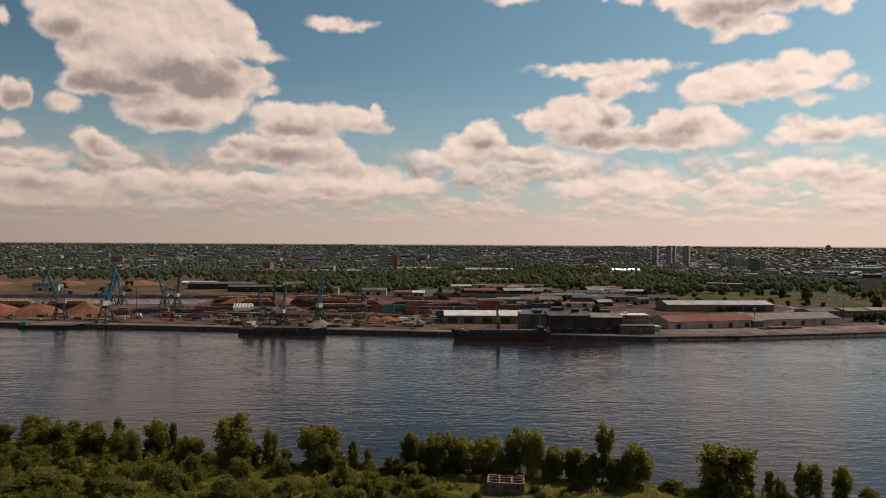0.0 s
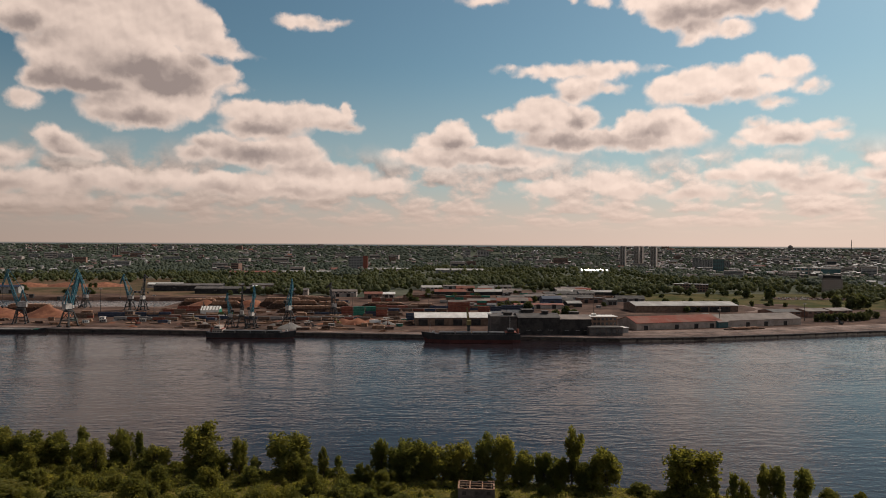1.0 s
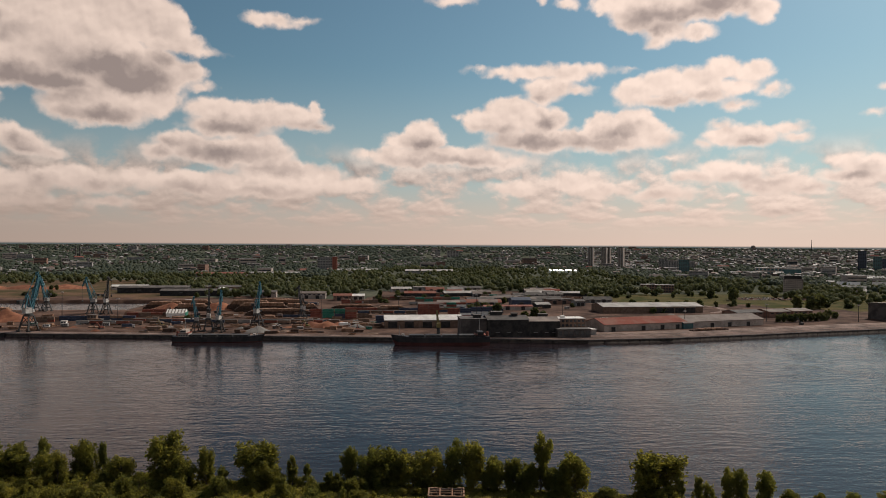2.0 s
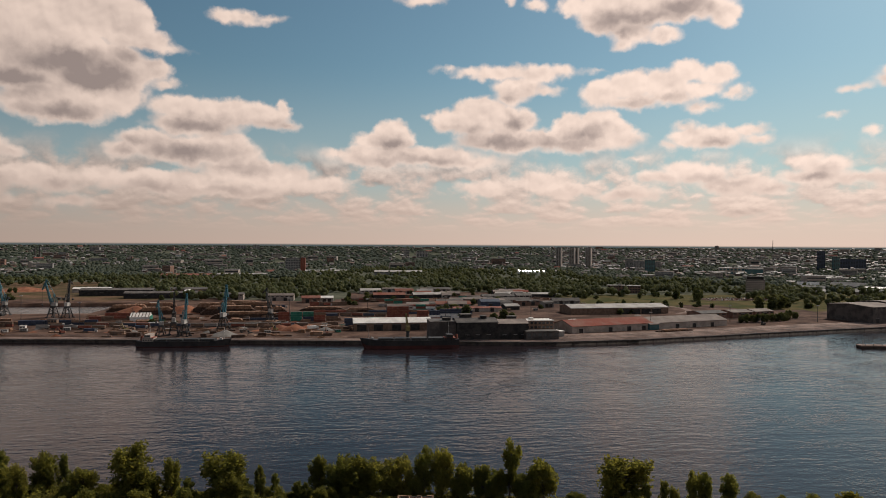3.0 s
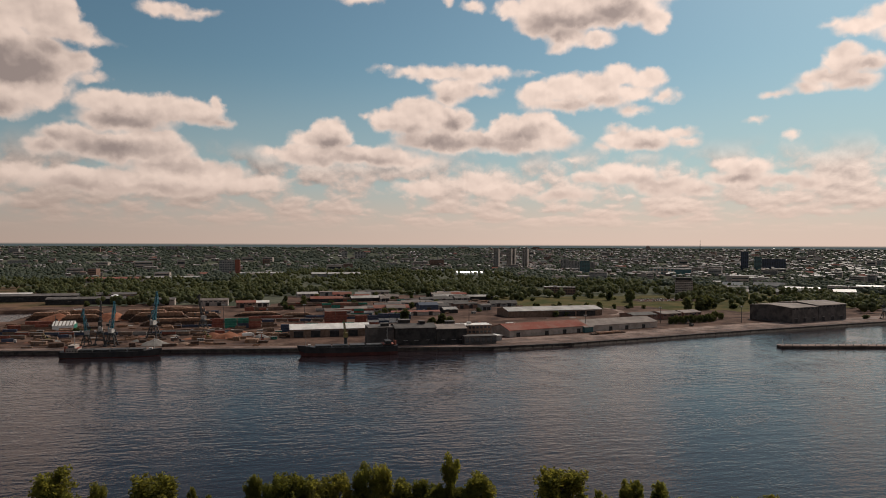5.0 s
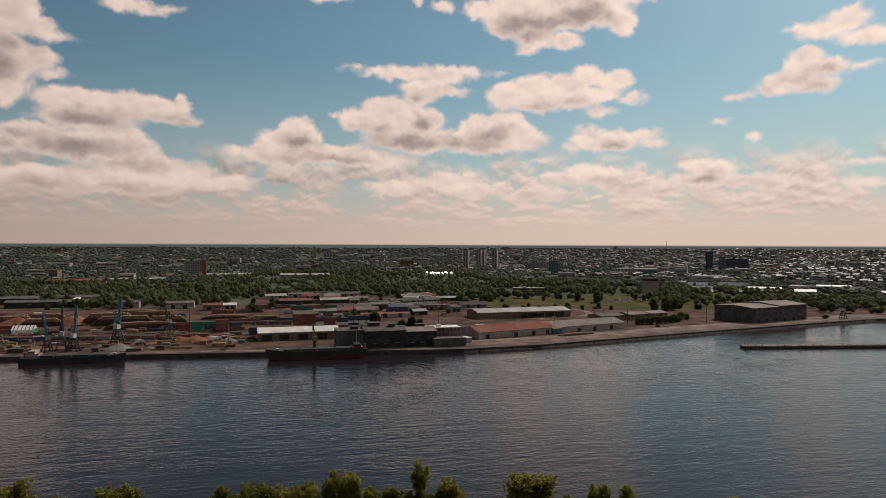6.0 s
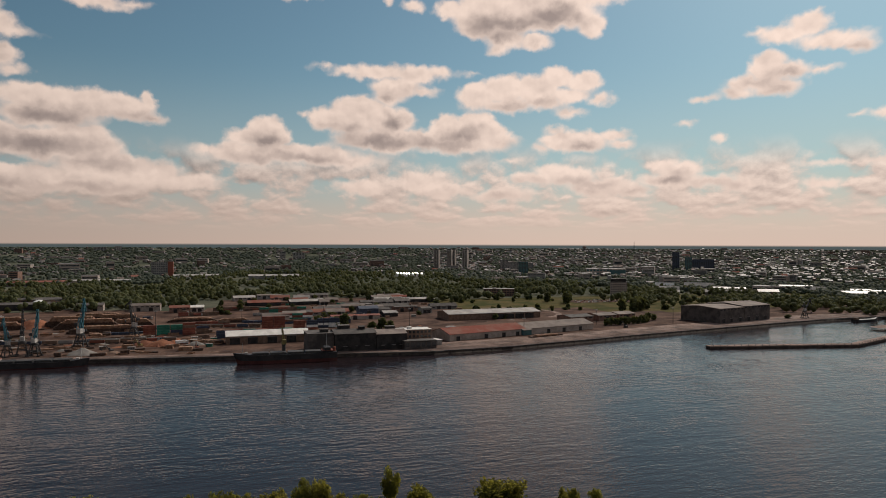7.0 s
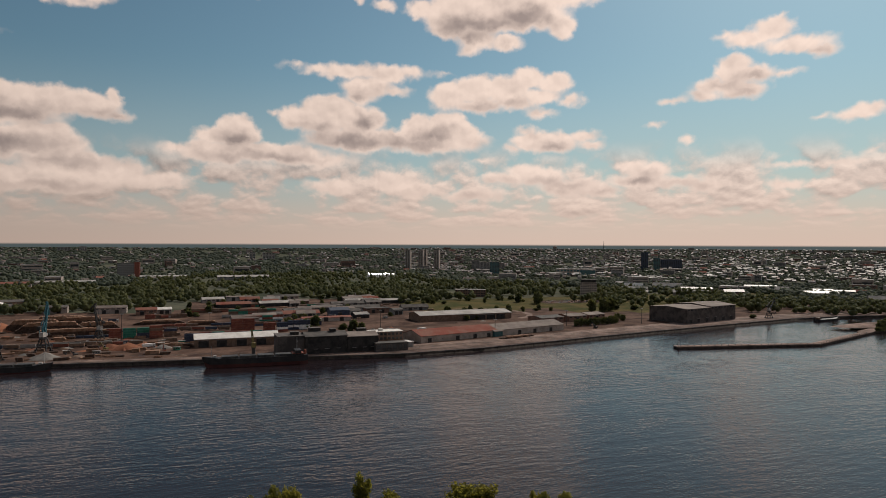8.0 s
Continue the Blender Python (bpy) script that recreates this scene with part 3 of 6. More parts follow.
KINDS = {
    "r": [("round", 11, M_LEAF), ("round", 12, M_LEAF), ("round", 13, M_LEAF_DARK), ("round", 14, M_LEAF), ("round", 15, M_LEAF_DARK), ("round", 16, M_LEAF)],
    "c": [("cone", 21, M_LEAF_DARK), ("cone", 22, M_LEAF)],
    "t": [("tall", 31, M_LEAF)],
    "b": [("bush", 41, M_LEAF), ("bush", 42, M_LEAF), ("bush", 43, M_LEAF_DARK)],
}
WORDS = {
    "r": ("tree", "broad leafy green tree on the river bank", "tree"), "c": ("tree", "slender pointed green tree on the river bank", "tree"),
    "t": ("tree", "tall poplar with a split crown on the bank", "tree"), "b": ("bush", "dense olive green bush on the grassy bank", "bush"),
}
# x, y, height, half width, form
GROVE_WEST = [
    (-158, 270, 10.5, 7.1, "r"), (-142, 265, 10.4, 6.1, "r"), (-122, 261, 13.0, 4.3, "c"), (-130, 260, 10.7, 6.4, "r"), (-106, 258, 11.9, 5.0, "r"),
    (-98, 256, 12.4, 3.1, "c"), (-75, 249, 16.5, 8.2, "r"), (-60, 246, 12.1, 3.6, "r"), (-43, 245, 14.6, 8.2, "r"), (-30, 243, 10.4, 3.0, "c"), (-25, 244, 7.4, 2.5, "c"),
    (-110, 247, 11.1, 4.0, "r"), (-150, 262, 9, 6, "r"), (-136, 256, 9, 5, "r"), (-116, 252, 9.5, 5, "r"), (-88, 246, 10, 5, "r"), (-68, 243, 11, 5, "r"), (-54, 240, 8, 4, "c"), (-36, 240, 8, 4, "r"), (-172, 272, 7, 5, "r"),
]
THICKET_WEST = [
    (-148, 244, 5.3, 4.0, "b"), (-130, 222, 5.7, 10.0, "b"), (-132, 245, 8.0, 3.0, "b"), (-85, 217, 8.8, 5.3, "b"), (-162, 257, 3, 5.3, "b"), (-81, 228, 9.8, 4.1, "b"),
    (-66, 230, 8.4, 3.8, "b"), (-134, 212, 4.5, 7.1, "b"), (-102, 213, 6.3, 7.0, "b"), (-65, 209, 8.6, 5.2, "b"), (-48, 214, 6.5, 4.4, "b"), (-31, 224, 9.2, 3.6, "c"), (-22, 213, 6.5, 4.4, "b"), (-3, 211, 5.6, 5.2, "b"),
]
ROW_MIDDLE = [
    (-4, 240, 11.4, 4.6, "r"), (49, 231, 9.0, 4.4, "r"), (59, 227, 8.0, 4.2, "r"), (-17, 236, 6.8, 3.0, "c"), (-14, 235, 6.0, 2.8, "c"), (-10, 242, 12.3, 3.4, "r"), (1, 241, 12.7, 6.6, "r"), (12, 237, 12.0, 6.2, "r"), (18, 237, 12.5, 4.9, "r"), (26, 237, 16.0, 4.2, "r"), (32, 235, 15.8, 4.4, "r"),
    (6, 239, 8.5, 3.6, "r"), (-5, 240, 7.5, 3.2, "r"), (22, 234, 6.5, 3.4, "b"), (37, 233, 8, 3, "r"), (60, 229, 7.5, 3, "r"), (13, 229, 2.4, 2.0, "b"), (31, 220, 2.6, 2.2, "b"), (12, 216, 2.2, 2.0, "b"), (40, 234, 10.9, 4.2, "r"), (46, 233, 10.5, 4.0, "r"), (55, 230, 19.6, 5.0, "t"), (51, 229, 9.9, 3.2, "r"), (66, 227, 13.5, 5.8, "r"), (44, 222, 3.0, 2.7, "b"),
]
ROW_EAST = [
    (92, 220, 15.6, 9.6, "r"), (97, 214, 8.3, 2.7, "c"), (103, 214, 9.1, 2.7, "c"), (106, 213, 7.8, 2.0, "b"), (114, 215, 11.1, 3.0, "r"), (118, 214, 10.9, 2.8, "r"), (125, 212, 11.1, 3.8, "r"),
    (134, 211, 5.0, 3.8, "b"), (87, 217, 4.8, 3.6, "b"), (76, 222, 3.4, 3.6, "b"), (141, 208, 5.5, 2.4, "b"), (90, 211, 6.5, 4.0, "b"), (150, 205, 6, 3, "b"), (160, 200, 7, 4, "r"),
]


def plant_bank():
    made, rng = {}, random.Random(5)
    scrub = []
    while len(scrub) < 72:  # close scrub between the grove and the open grass
        x, y = rng.uniform(-178, 2), rng.uniform(203, 262)
        if y < along(SHORE, x) - 7:
            scrub.append((x, y, rng.uniform(2.6, 6.2), rng.uniform(2.0, 4.2), rng.choice("bbbrc")))
    while len(scrub) < 94:  # low bushes on the open ground
        x, y = rng.uniform(2, 165), rng.uniform(203, 240)
        if y < along(SHORE, x) - 3 and not (9 < x < 32 and 211 < y < 231):
            scrub.append((x, y, rng.uniform(1.2, 3.4), rng.uniform(1.2, 2.6), "b"))
    for x, y, h, w, form in GROVE_WEST + THICKET_WEST + ROW_MIDDLE + ROW_EAST + scrub:
        kind = rng.choice(KINDS[form])
        m = pose(x, y, bank_z(x, y) - 0.1, 0, 0, 0 if form == "t" else rng.uniform(0, 360)) @ Matrix.Diagonal((w / 4.4, w / 4.4, h / 11.8, 1))
        if kind not in made:
            made[kind] = plant(kind[0], kind[1], 0.24 if form == "b" else 0.2, kind[2], *WORDS[form], per_lobe=75 if form == "b" else 150)
            made[kind].matrix_basis = m
        else:
            copy = copy_thing(made[kind], Matrix.Identity(4))
            copy.matrix_basis = m
    # undergrowth and tall grass
    rng = np.random.default_rng(8)
    pts, outs = [], []
    for k in range(1500):
        x = rng.uniform(-190, 170)
        y = along(SHORE, x) - 1.5 - rng.uniform(0, 1) ** 0.8 * 62
        open_ground = x > 8 and 212 < y < 233 and rng.uniform() < 0.86
        if open_ground or (x > 14 and x < 30 and 214 < y < 228):
            continue
        n, w, h = int(rng.uniform(60, 140)), rng.uniform(0.7, 2.6), rng.uniform(0.5, 2.2)
        if x < -10 and rng.uniform() < 0.6:
            w, h, n = w * 1.5, h * 2.2, n * 3
        d = rng.normal(size=(n, 3))
        d /= np.linalg.norm(d, axis=1)[:, None]
        d[:, 2] = abs(d[:, 2])
        pts.append(d * (w, w, h) * rng.uniform(0.5, 1, n)[:, None] + (x, y, bank_z(x, y))), outs.append(d)
    v = cards(np.concatenate(pts), 0.21, rng, np.concatenate(outs))
    tagged(part("undergrowth", mesh_from("undergrowth", v, quads(len(v) // 4)), M_LEAF), "low olive green shrubs and weeds on the bank", "undergrowth", kind="stuff")
    n = 42000
    x = rng.uniform(-190, 170, n)
    y = np.array([along(SHORE, a) for a in x]) - 0.5 - rng.uniform(0, 60, n)
    z = np.array([bank_z(a, b) for a, b in zip(x, y)])
    up = np.stack([x, y, z + 0.15], 1)
    v = cards(up, 0.22, rng, rng.normal(size=(n, 3)) * (1, 1, 0.2))
    tagged(part("tall_grass", mesh_from("tall_grass", v, quads(n)), M_LEAF), "tall yellow-green grass covering the near bank", "grass", kind="stuff")


plant_bank()


def polar(az, r):
    return r * math.sin(radians(az)), r * math.cos(radians(az))


WOOD_FRONT = [(-60, 1620), (-35, 1600), (-24, 1570), (-19, 1420), (-13, 1080), (-1, 1080), (1, 1240), (14, 1240), (16, 1130), (22, 1190), (30, 1200), (36, 1130), (41, 1110), (50, 1120), (70, 1140)]
WOOD_BACK = [(-60, 2050), (-20, 1850), (-5, 1750), (2, 2250), (16, 2250), (20, 1750), (30, 1650), (45, 1330), (70, 1330)]


CLEARINGS = [(690, 1085, 50), (600, 1095, 45), (640, 1080, 45), (560, 1100, 45), (790, 1030, 60), (485, 1165, 48), (-400, 1160, 60), (-340, 1100, 70), (-250, 1130, 40), (20, 1100, 60), (-60, 1010, 30)]


def open_place(x, y):
    return any((x - a) ** 2 + (y - b) ** 2 < r * r for a, b, r in CLEARINGS)


def ball(level):
    """Unit ball: its points and triangles."""
    bm = bmesh.new()
    bmesh.ops.create_icosphere(bm, subdivisions=level, radius=1)
    bm.verts.ensure_lookup_table()
    points, tris = np.array([v.co[:] for v in bm.verts]), np.array([[v.index for v in f.verts] for f in bm.faces])
    bm.free()
    return points, tris


class Foliage:
    """Gathers lumps and leaf clumps into one mesh."""

    def __init__(self):
        self.verts, self.tris, self.count, self.pts, self.outs, self.sizes = [], [], 0, [], [], []

    def lump(self, unit, tris, rng, centre, radii, turn=0.0, rough=0.2):
        p = unit * rng.uniform(1 - rough, 1 + rough, (len(unit), 1)) * radii
        c, q = math.cos(turn), math.sin(turn)
        p = np.stack([p[:, 0] * c - p[:, 1] * q, p[:, 0] * q + p[:, 1] * c, p[:, 2]], 1)
        self.verts.append(p + centre), self.tris.append(tris + self.count)
        self.count += len(unit)

    def clumps(self, n, rng, centre, radii, size):
        d = rng.normal(size=(n, 3))
        d[:, 2] = np.abs(d[:, 2]) * 1.2 - 0.25
        d /= np.linalg.norm(d, axis=1)[:, None]
        self.pts.append(d * rng.uniform(0.85, 1.18, (n, 1)) * radii + centre), self.outs.append(d * 2.5), self.sizes.append(np.full(n, size))

    def meshes(self, name, label, material, rng):
        if self.verts:
            tagged(part(name, mesh_from(name, np.concatenate(self.verts), np.concatenate(self.tris)), material), label, "woodland", kind="stuff")
        if self.pts:
            v = cards(np.concatenate(self.pts), np.concatenate(self.sizes), rng, np.concatenate(self.outs))
            tagged(part(name + "_leaves", mesh_from(name, v, quads(len(v) // 4)), material), label, "woodland", kind="stuff")


def build_woods():
    # nearer woods: each tree has a crown of a few lobes, closed inside and leafy outside
    rng = np.random.default_rng(3)
    fine, fine_tris = ball(2)
    unit, tris = ball(1)
    wood = Foliage()
    for az in np.arange(-44, 66, 0.46):
        r = along(WOOD_FRONT, az) + rng.uniform(-30, 30)
        end = along(WOOD_BACK, az)
        while r < end:
            a = az + rng.uniform(-0.4, 0.4)
            x, y = polar(a, r)
            gap = noise.noise((x / 110, y / 110, 2.0))
            if gap > (-0.22 if r < 1500 else -0.1) and not open_place(x, y):
                h, w = rng.uniform(9, 17) + 7 * gap, rng.uniform(4.6, 8.6)
                near = r < 1500
                for k in range(3):
                    ang, s = rng.uniform(0, 6.28), rng.uniform(0.5, 0.8) * (1.0, 1.0, 0.85)[k]
                    c = (x + 0.5 * w * math.cos(ang), y + 0.5 * w * math.sin(ang), land_z(x, y) + h * (0.35, 0.52, 0.66)[k])
                    radii = (w * s, w * s, min(h * 0.3, w * s * 1.1))
                    wood.lump(fine if near else unit, fine_tris if near else tris, rng, c, [0.86 * q for q in radii], 0, 0.24)
                    wood.clumps(34 if near else 14, rng, c, radii, 0.55 if near else 0.8)
            r += rng.uniform(14, 44) * (1 if r < 1500 else 1.4)
    wood.meshes("woodland", "dense dark green woodland behind the port", M_LEAF_FAR, rng)
    # trees between the town roofs, then tree lines out to the horizon, haze painted into their greens
    town, far = Foliage(), Foliage()
    r = 1280.0
    while r < 5350:
        for az in np.arange(-46, 68, 0.27):
            a, q = az + rng.uniform(-0.2, 0.2), r + rng.uniform(-30, 30)
            if q < along(WOOD_BACK, a) - 60 or q * math.cos(radians(a - 10)) > 4960:
                continue
            x, y = polar(a, q)
            limit = -0.05 if a > 18 else -0.12
            if noise.noise((x / 210, y / 420, 7.0)) < limit - (0.25 if q > 4200 or q < 1900 else 0) and rng.uniform() < 0.8:
                continue
            ground, turn = land_z(x, y), -radians(a) + rng.normal() * 0.25
            if q < 3100:
                h, w = rng.uniform(5, 13), rng.uniform(3.2, 6.5)
                town.lump(unit, tris, rng, (x, y, ground + h * 0.45), (w * rng.uniform(0.9, 1.7), w, h * 0.5), turn, 0.2)
                town.clumps(6, rng, (x, y, ground + h * 0.5), (w, w, h * 0.5), 0.9)
                continue
            s = rng.uniform(2.6, 5.4)
            far.lump(unit, tris, rng, (x, y, ground + s * 0.5), (s * rng.uniform(1.6, 5.0), s * 1.4, s), turn, 0.25)
        r += 30 + (r - 1280) * 0.012
    town.meshes("town_trees", "scattered haze-tinted grey-green trees between the town roofs", M_WOODS_HAZED, rng)
    far.meshes("far_woods", "distant haze-tinted green tree lines reaching to the horizon", M_WOODS_HAZED, rng)


build_woods()

# ---- the port ----


def gable_roof(length, width, eave, ridge, over=0.6, thick=0.35):
    """Two sloping slabs, the ridge along x."""
    bm = bmesh.new()
    w = width / 2
    rise = (ridge - eave) / w
    prof = [(-over, eave - rise * over), (w, ridge), (width + over, eave - rise * over), (width + over, eave - rise * over + thick), (w, ridge + thick), (-over, eave - rise * over + thick)]
    ends = [[bm.verts.new((x, y, z)) for y, z in prof] for x in (-over, length + over)]
    a, b = ends
    for k in range(6):
        bm.faces.new((a[k], b[k], b[(k + 1) % 6], a[(k + 1) % 6]))
    for e in (a[::-1], b):
        bm.faces.new((e[0], e[1], e[4], e[5])), bm.faces.new((e[1], e[2], e[3], e[4]))
    bmesh.ops.recalc_face_normals(bm, faces=bm.faces)
    return bm


def gable_walls(length, width, eave, ridge):
    bm = bmesh.new()
    prof = [(0, -0.5), (width, -0.5), (width, eave), (width / 2, ridge), (0, eave)]
    a, b = [[bm.verts.new((x, y, z)) for y, z in prof] for x in (0, length)]
    for k in range(5):
        bm.faces.new((a[k], a[(k + 1) % 5], b[(k + 1) % 5], b[k]))
    bm.faces.new(a), bm.faces.new(b[::-1])
    bmesh.ops.recalc_face_normals(bm, faces=bm.faces)
    return bm


def hall(name, label, x, y, turn, length, width, eave, ridge, wall, roof, doors=(), door_mat=None, windows=0, category="warehouse", group="", door_size=(5.0, 5.0)):
    """A shed: front left corner at x, y; the front runs along its own x."""
    ob = thing(name, pose(x, y, land_z(x, y), 0, 0, turn), label, category, group)
    part("wall", gable_walls(length, width, eave, ridge), wall, ob)
    part("roof", gable_roof(length, width, eave, ridge), roof, ob)
    for d in doors:
        leaf = part("door", block(d - door_size[0] / 2, d + door_size[0] / 2, -0.12, 0.1, 0, door_size[1]), door_mat or M_DARKWALL, ob)
        part("frame", block(d - door_size[0] / 2 - 0.3, d + door_size[0] / 2 + 0.3, -0.2, 0.1, door_size[1], door_size[1] + 0.35), M_GREY, leaf)
    for k in range(windows):
        c = length * (k + 0.5) / windows
        part("window", block(c - length / windows * 0.3, c + length / windows * 0.3, -0.08, 0.1, eave - 2.2, eave - 1.0), M_GLASS, ob)
    return ob


def flat_house(name, label, x, y, turn, w, d, h, wall, roof, storeys=0, cols=0, category="building", group="", side_cols=0, glass=None):
    """A flat-roofed block with a parapet and its windows."""
    ob = thing(name, pose(x, y, land_z(x, y), 0, 0, turn), label, category, group)
    part("wall", block(0, w, 0, d, -1, h), wall, ob)
    bm = block(-0.4, w + 0.4, -0.4, d + 0.4, h + 0.02, h + 0.5)
    if w > 30:
        box(bm, w * 0.3, w * 0.42, d * 0.35, d * 0.6, h + 0.5, h + 2.6)
    part("roof", bm, roof, ob)
    pane_f = pane_s = None
    for s in range(storeys):
        z = h * (s + 0.28) / storeys
        zt = z + h / storeys * 0.52
        for c in range(cols):
            cx = w * (c + 0.5) / cols
            if pane_f is None:
                pane_f = bpy.data.meshes.new("window")
                bm = block(-w / cols * 0.32, w / cols * 0.32, -0.1, 0.1, 0, zt - z)
                bm.to_mesh(pane_f), bm.free()
                pane_f.materials.append(glass or M_GLASS)
            part("window", pane_f, None, ob).location = (cx, 0, z)
        for c in range(side_cols):
            cy = d * (c + 0.5) / side_cols
            if pane_s is None:
                pane_s = bpy.data.meshes.new("window")
                bm = block(-0.1, 0.1, -d / side_cols * 0.3, d / side_cols * 0.3, 0, zt - z)
                bm.to_mesh(pane_s), bm.free()
                pane_s.materials.append(glass or M_GLASS)
            part("window", pane_s, None, ob).location = (0, cy, z)
            part("window", pane_s, None, ob).location = (w, cy, z)
    return ob


# long warehouse in two halves, and the sheds round it
A = 14.6
ca, sa = math.cos(radians(A)), math.sin(radians(A))
hall("warehouse", "long pale warehouse with a rust red sheet roof", 212, 634, A, 95, 34, 6.4, 11.0, M_WALL, M_ROOFRED, (10, 44, 66, 84), category="warehouse", windows=0, door_size=(4.4, 4.2))
hall("warehouse", "long pale warehouse with a brown-grey sheet roof", 212 + 96.4 * ca, 634 + 96.4 * sa, A, 96, 34, 6.2, 10.6, M_WALL, M_ROOFGREY, (4, 30, 52, 76), door_size=(4.4, 4.2))
hall("shed", "small blue-grey lean-to shed against the warehouse", 299, 653, A, 11, 5, 5.5, 6.4, M_TEAL, M_ROOFGREY, (), category="shed")
hall("warehouse", "open-sided dark shed with a pale flat sheet roof", 268, 806, 3, 128, 40, 7.6, 11.0, M_BROWN, M_ROOFPALE, (70, 84, 98, 112), M_DARKWALL, door_size=(12, 6))
hall("warehouse", "low shed with a white sheet roof beside the quay", 5, 672, 1.5, 76, 18, 7.6, 11.6, M_BROWN, M_TENT, (8, 24, 42, 60), door_size=(9, 6.0))
flat_house("warehouse", "dark brown waterfront store with a flat tar roof", 72, 605, 1, 23, 24, 15.6, M_HALL, M_ROOFDARK, 0, 0, "warehouse")
hall("warehouse", "black waterfront store with a low pitched roof", 95.4, 602, 1, 37, 26, 15.0, 17.8, M_DARKWALL, M_ROOFDARK, (9, 19, 29), door_size=(3.4, 4.0))
hall("warehouse", "long blackish waterfront store under a brown-grey roof", 132.8, 603, 1, 28, 24, 13.6, 16.4, M_DARKWALL, M_ROOFGREY, (6, 16, 23), door_size=(3.0, 3.6))
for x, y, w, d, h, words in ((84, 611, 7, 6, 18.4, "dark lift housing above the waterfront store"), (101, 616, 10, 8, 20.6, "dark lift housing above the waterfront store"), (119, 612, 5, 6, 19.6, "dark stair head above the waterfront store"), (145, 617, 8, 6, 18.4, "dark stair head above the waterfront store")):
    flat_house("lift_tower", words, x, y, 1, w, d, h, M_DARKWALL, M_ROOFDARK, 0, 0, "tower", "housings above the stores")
flat_house("office_building", "brown brick office building with a pale flat roof", 162, 632, 2, 31, 16, 12.6, M_BROWN, M_TENT, 3, 8, "building")
flat_house("quay_building", "low dark brown building on the quay edge", 157, 596, 1, 30, 12, 7.0, M_HALL, M_ROOFDARK, 1, 6, "building")
flat_house("annex", "small shed with a white sloping roof", 188, 612, 20, 11, 12, 4.5, M_GREY, M_TENT, 0, 0, "shed")
# dark hall by the east quay
ch, sh = math.cos(radians(15)), math.sin(radians(15))
hall("warehouse", "large weathered dark grey hall with pale roof", 572, 686, 15, 49, 56, 17.6, 19.6, M_HALL, M_ROOFGREY, (8, 24, 41), windows=7)
hall("warehouse", "large weathered dark grey hall with a raised pale roof", 572 + 49.6 * ch, 686 + 49.6 * sh, 15, 54, 56, 18.6, 21.4, M_HALL, M_ROOFGREY, (9, 27, 45), windows=8)
# low brick sheds between the warehouse and the hall
for x, y, w, roof in ((402, 742, 36, M_ROOFDARK), (446, 752, 30, M_ROOFGREY), (480, 760, 28, M_ROOFGREY)):
    hall("shed", "low brick shed with a shallow roof near the quay", x, y, 12, w, 26, 6.5, 8.5, M_BRICK, roof, (w * 0.5,), windows=4, category="shed", group="brick sheds by the quay")

# yards behind the white-roofed shed
YARD = random.Random(4)
for k in range(46):
    x, y = YARD.uniform(5, 300), YARD.uniform(850, 1210)
    if x > 240 and y < 900:
        continue
    w = YARD.uniform(12, 54)
    roof = YARD.choice((M_ROOFGREY, M_ROOFGREY, M_ROOFDARK, M_ROOFPALE, M_ROOFRED))
    wall = YARD.choice((M_GREY, M_BRICK, M_WALL, M_DARKWALL))
    hall("shed", "low industrial shed in the crowded port yard", x, y, YARD.uniform(-4, 8), w, YARD.uniform(12, 20), YARD.uniform(4, 7), YARD.uniform(7.2, 9), wall, roof, (w * 0.3, w * 0.7), windows=5, category="shed", group="yard sheds")
hall("shed", "dark blue-roofed industrial shed in the yard", 176, 905, 3, 26, 18, 8, 11, M_NAVY, M_NAVY, (13,), category="shed")
hall("shed", "shed with a faded red roof in the yard", 130, 850, 2, 62, 10, 4.5, 6, M_WALL, M_RUST, (10, 30, 50), category="shed")
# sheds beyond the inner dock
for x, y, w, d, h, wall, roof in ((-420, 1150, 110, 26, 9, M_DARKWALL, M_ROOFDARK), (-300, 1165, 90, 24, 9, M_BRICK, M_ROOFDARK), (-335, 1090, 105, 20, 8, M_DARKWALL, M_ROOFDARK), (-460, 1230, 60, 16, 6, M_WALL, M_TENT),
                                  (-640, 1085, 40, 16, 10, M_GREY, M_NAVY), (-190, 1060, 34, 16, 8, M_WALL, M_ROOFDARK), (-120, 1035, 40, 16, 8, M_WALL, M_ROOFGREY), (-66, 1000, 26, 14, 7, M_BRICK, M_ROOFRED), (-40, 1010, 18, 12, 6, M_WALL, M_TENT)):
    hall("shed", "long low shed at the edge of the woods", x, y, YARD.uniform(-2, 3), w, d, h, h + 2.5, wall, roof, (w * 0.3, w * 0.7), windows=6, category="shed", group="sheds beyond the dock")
ob = thing("arched_hall", pose(-250, 1120, 3, 0, 0, 10), "pale round-arched hangar in front of the woods", "hangar")
bm = bmesh.new()
arc = [(11 * math.cos(math.pi * k / 12), 10 * math.sin(math.pi * k / 12)) for k in range(13)]
rows = [[bm.verts.new((x, y, z)) for x, z in arc] for y in (0, 36)]
for k in range(12):
    bm.faces.new((rows[0][k], rows[0][k + 1], rows[1][k + 1], rows[1][k]))
bm.faces.new(rows[0]), bm.faces.new(rows[1][::-1])
part("shell", bm, M_WHITE, ob)
part("door", block(-4, 4, -0.2, 0.1, 0, 6), M_GREY, ob)
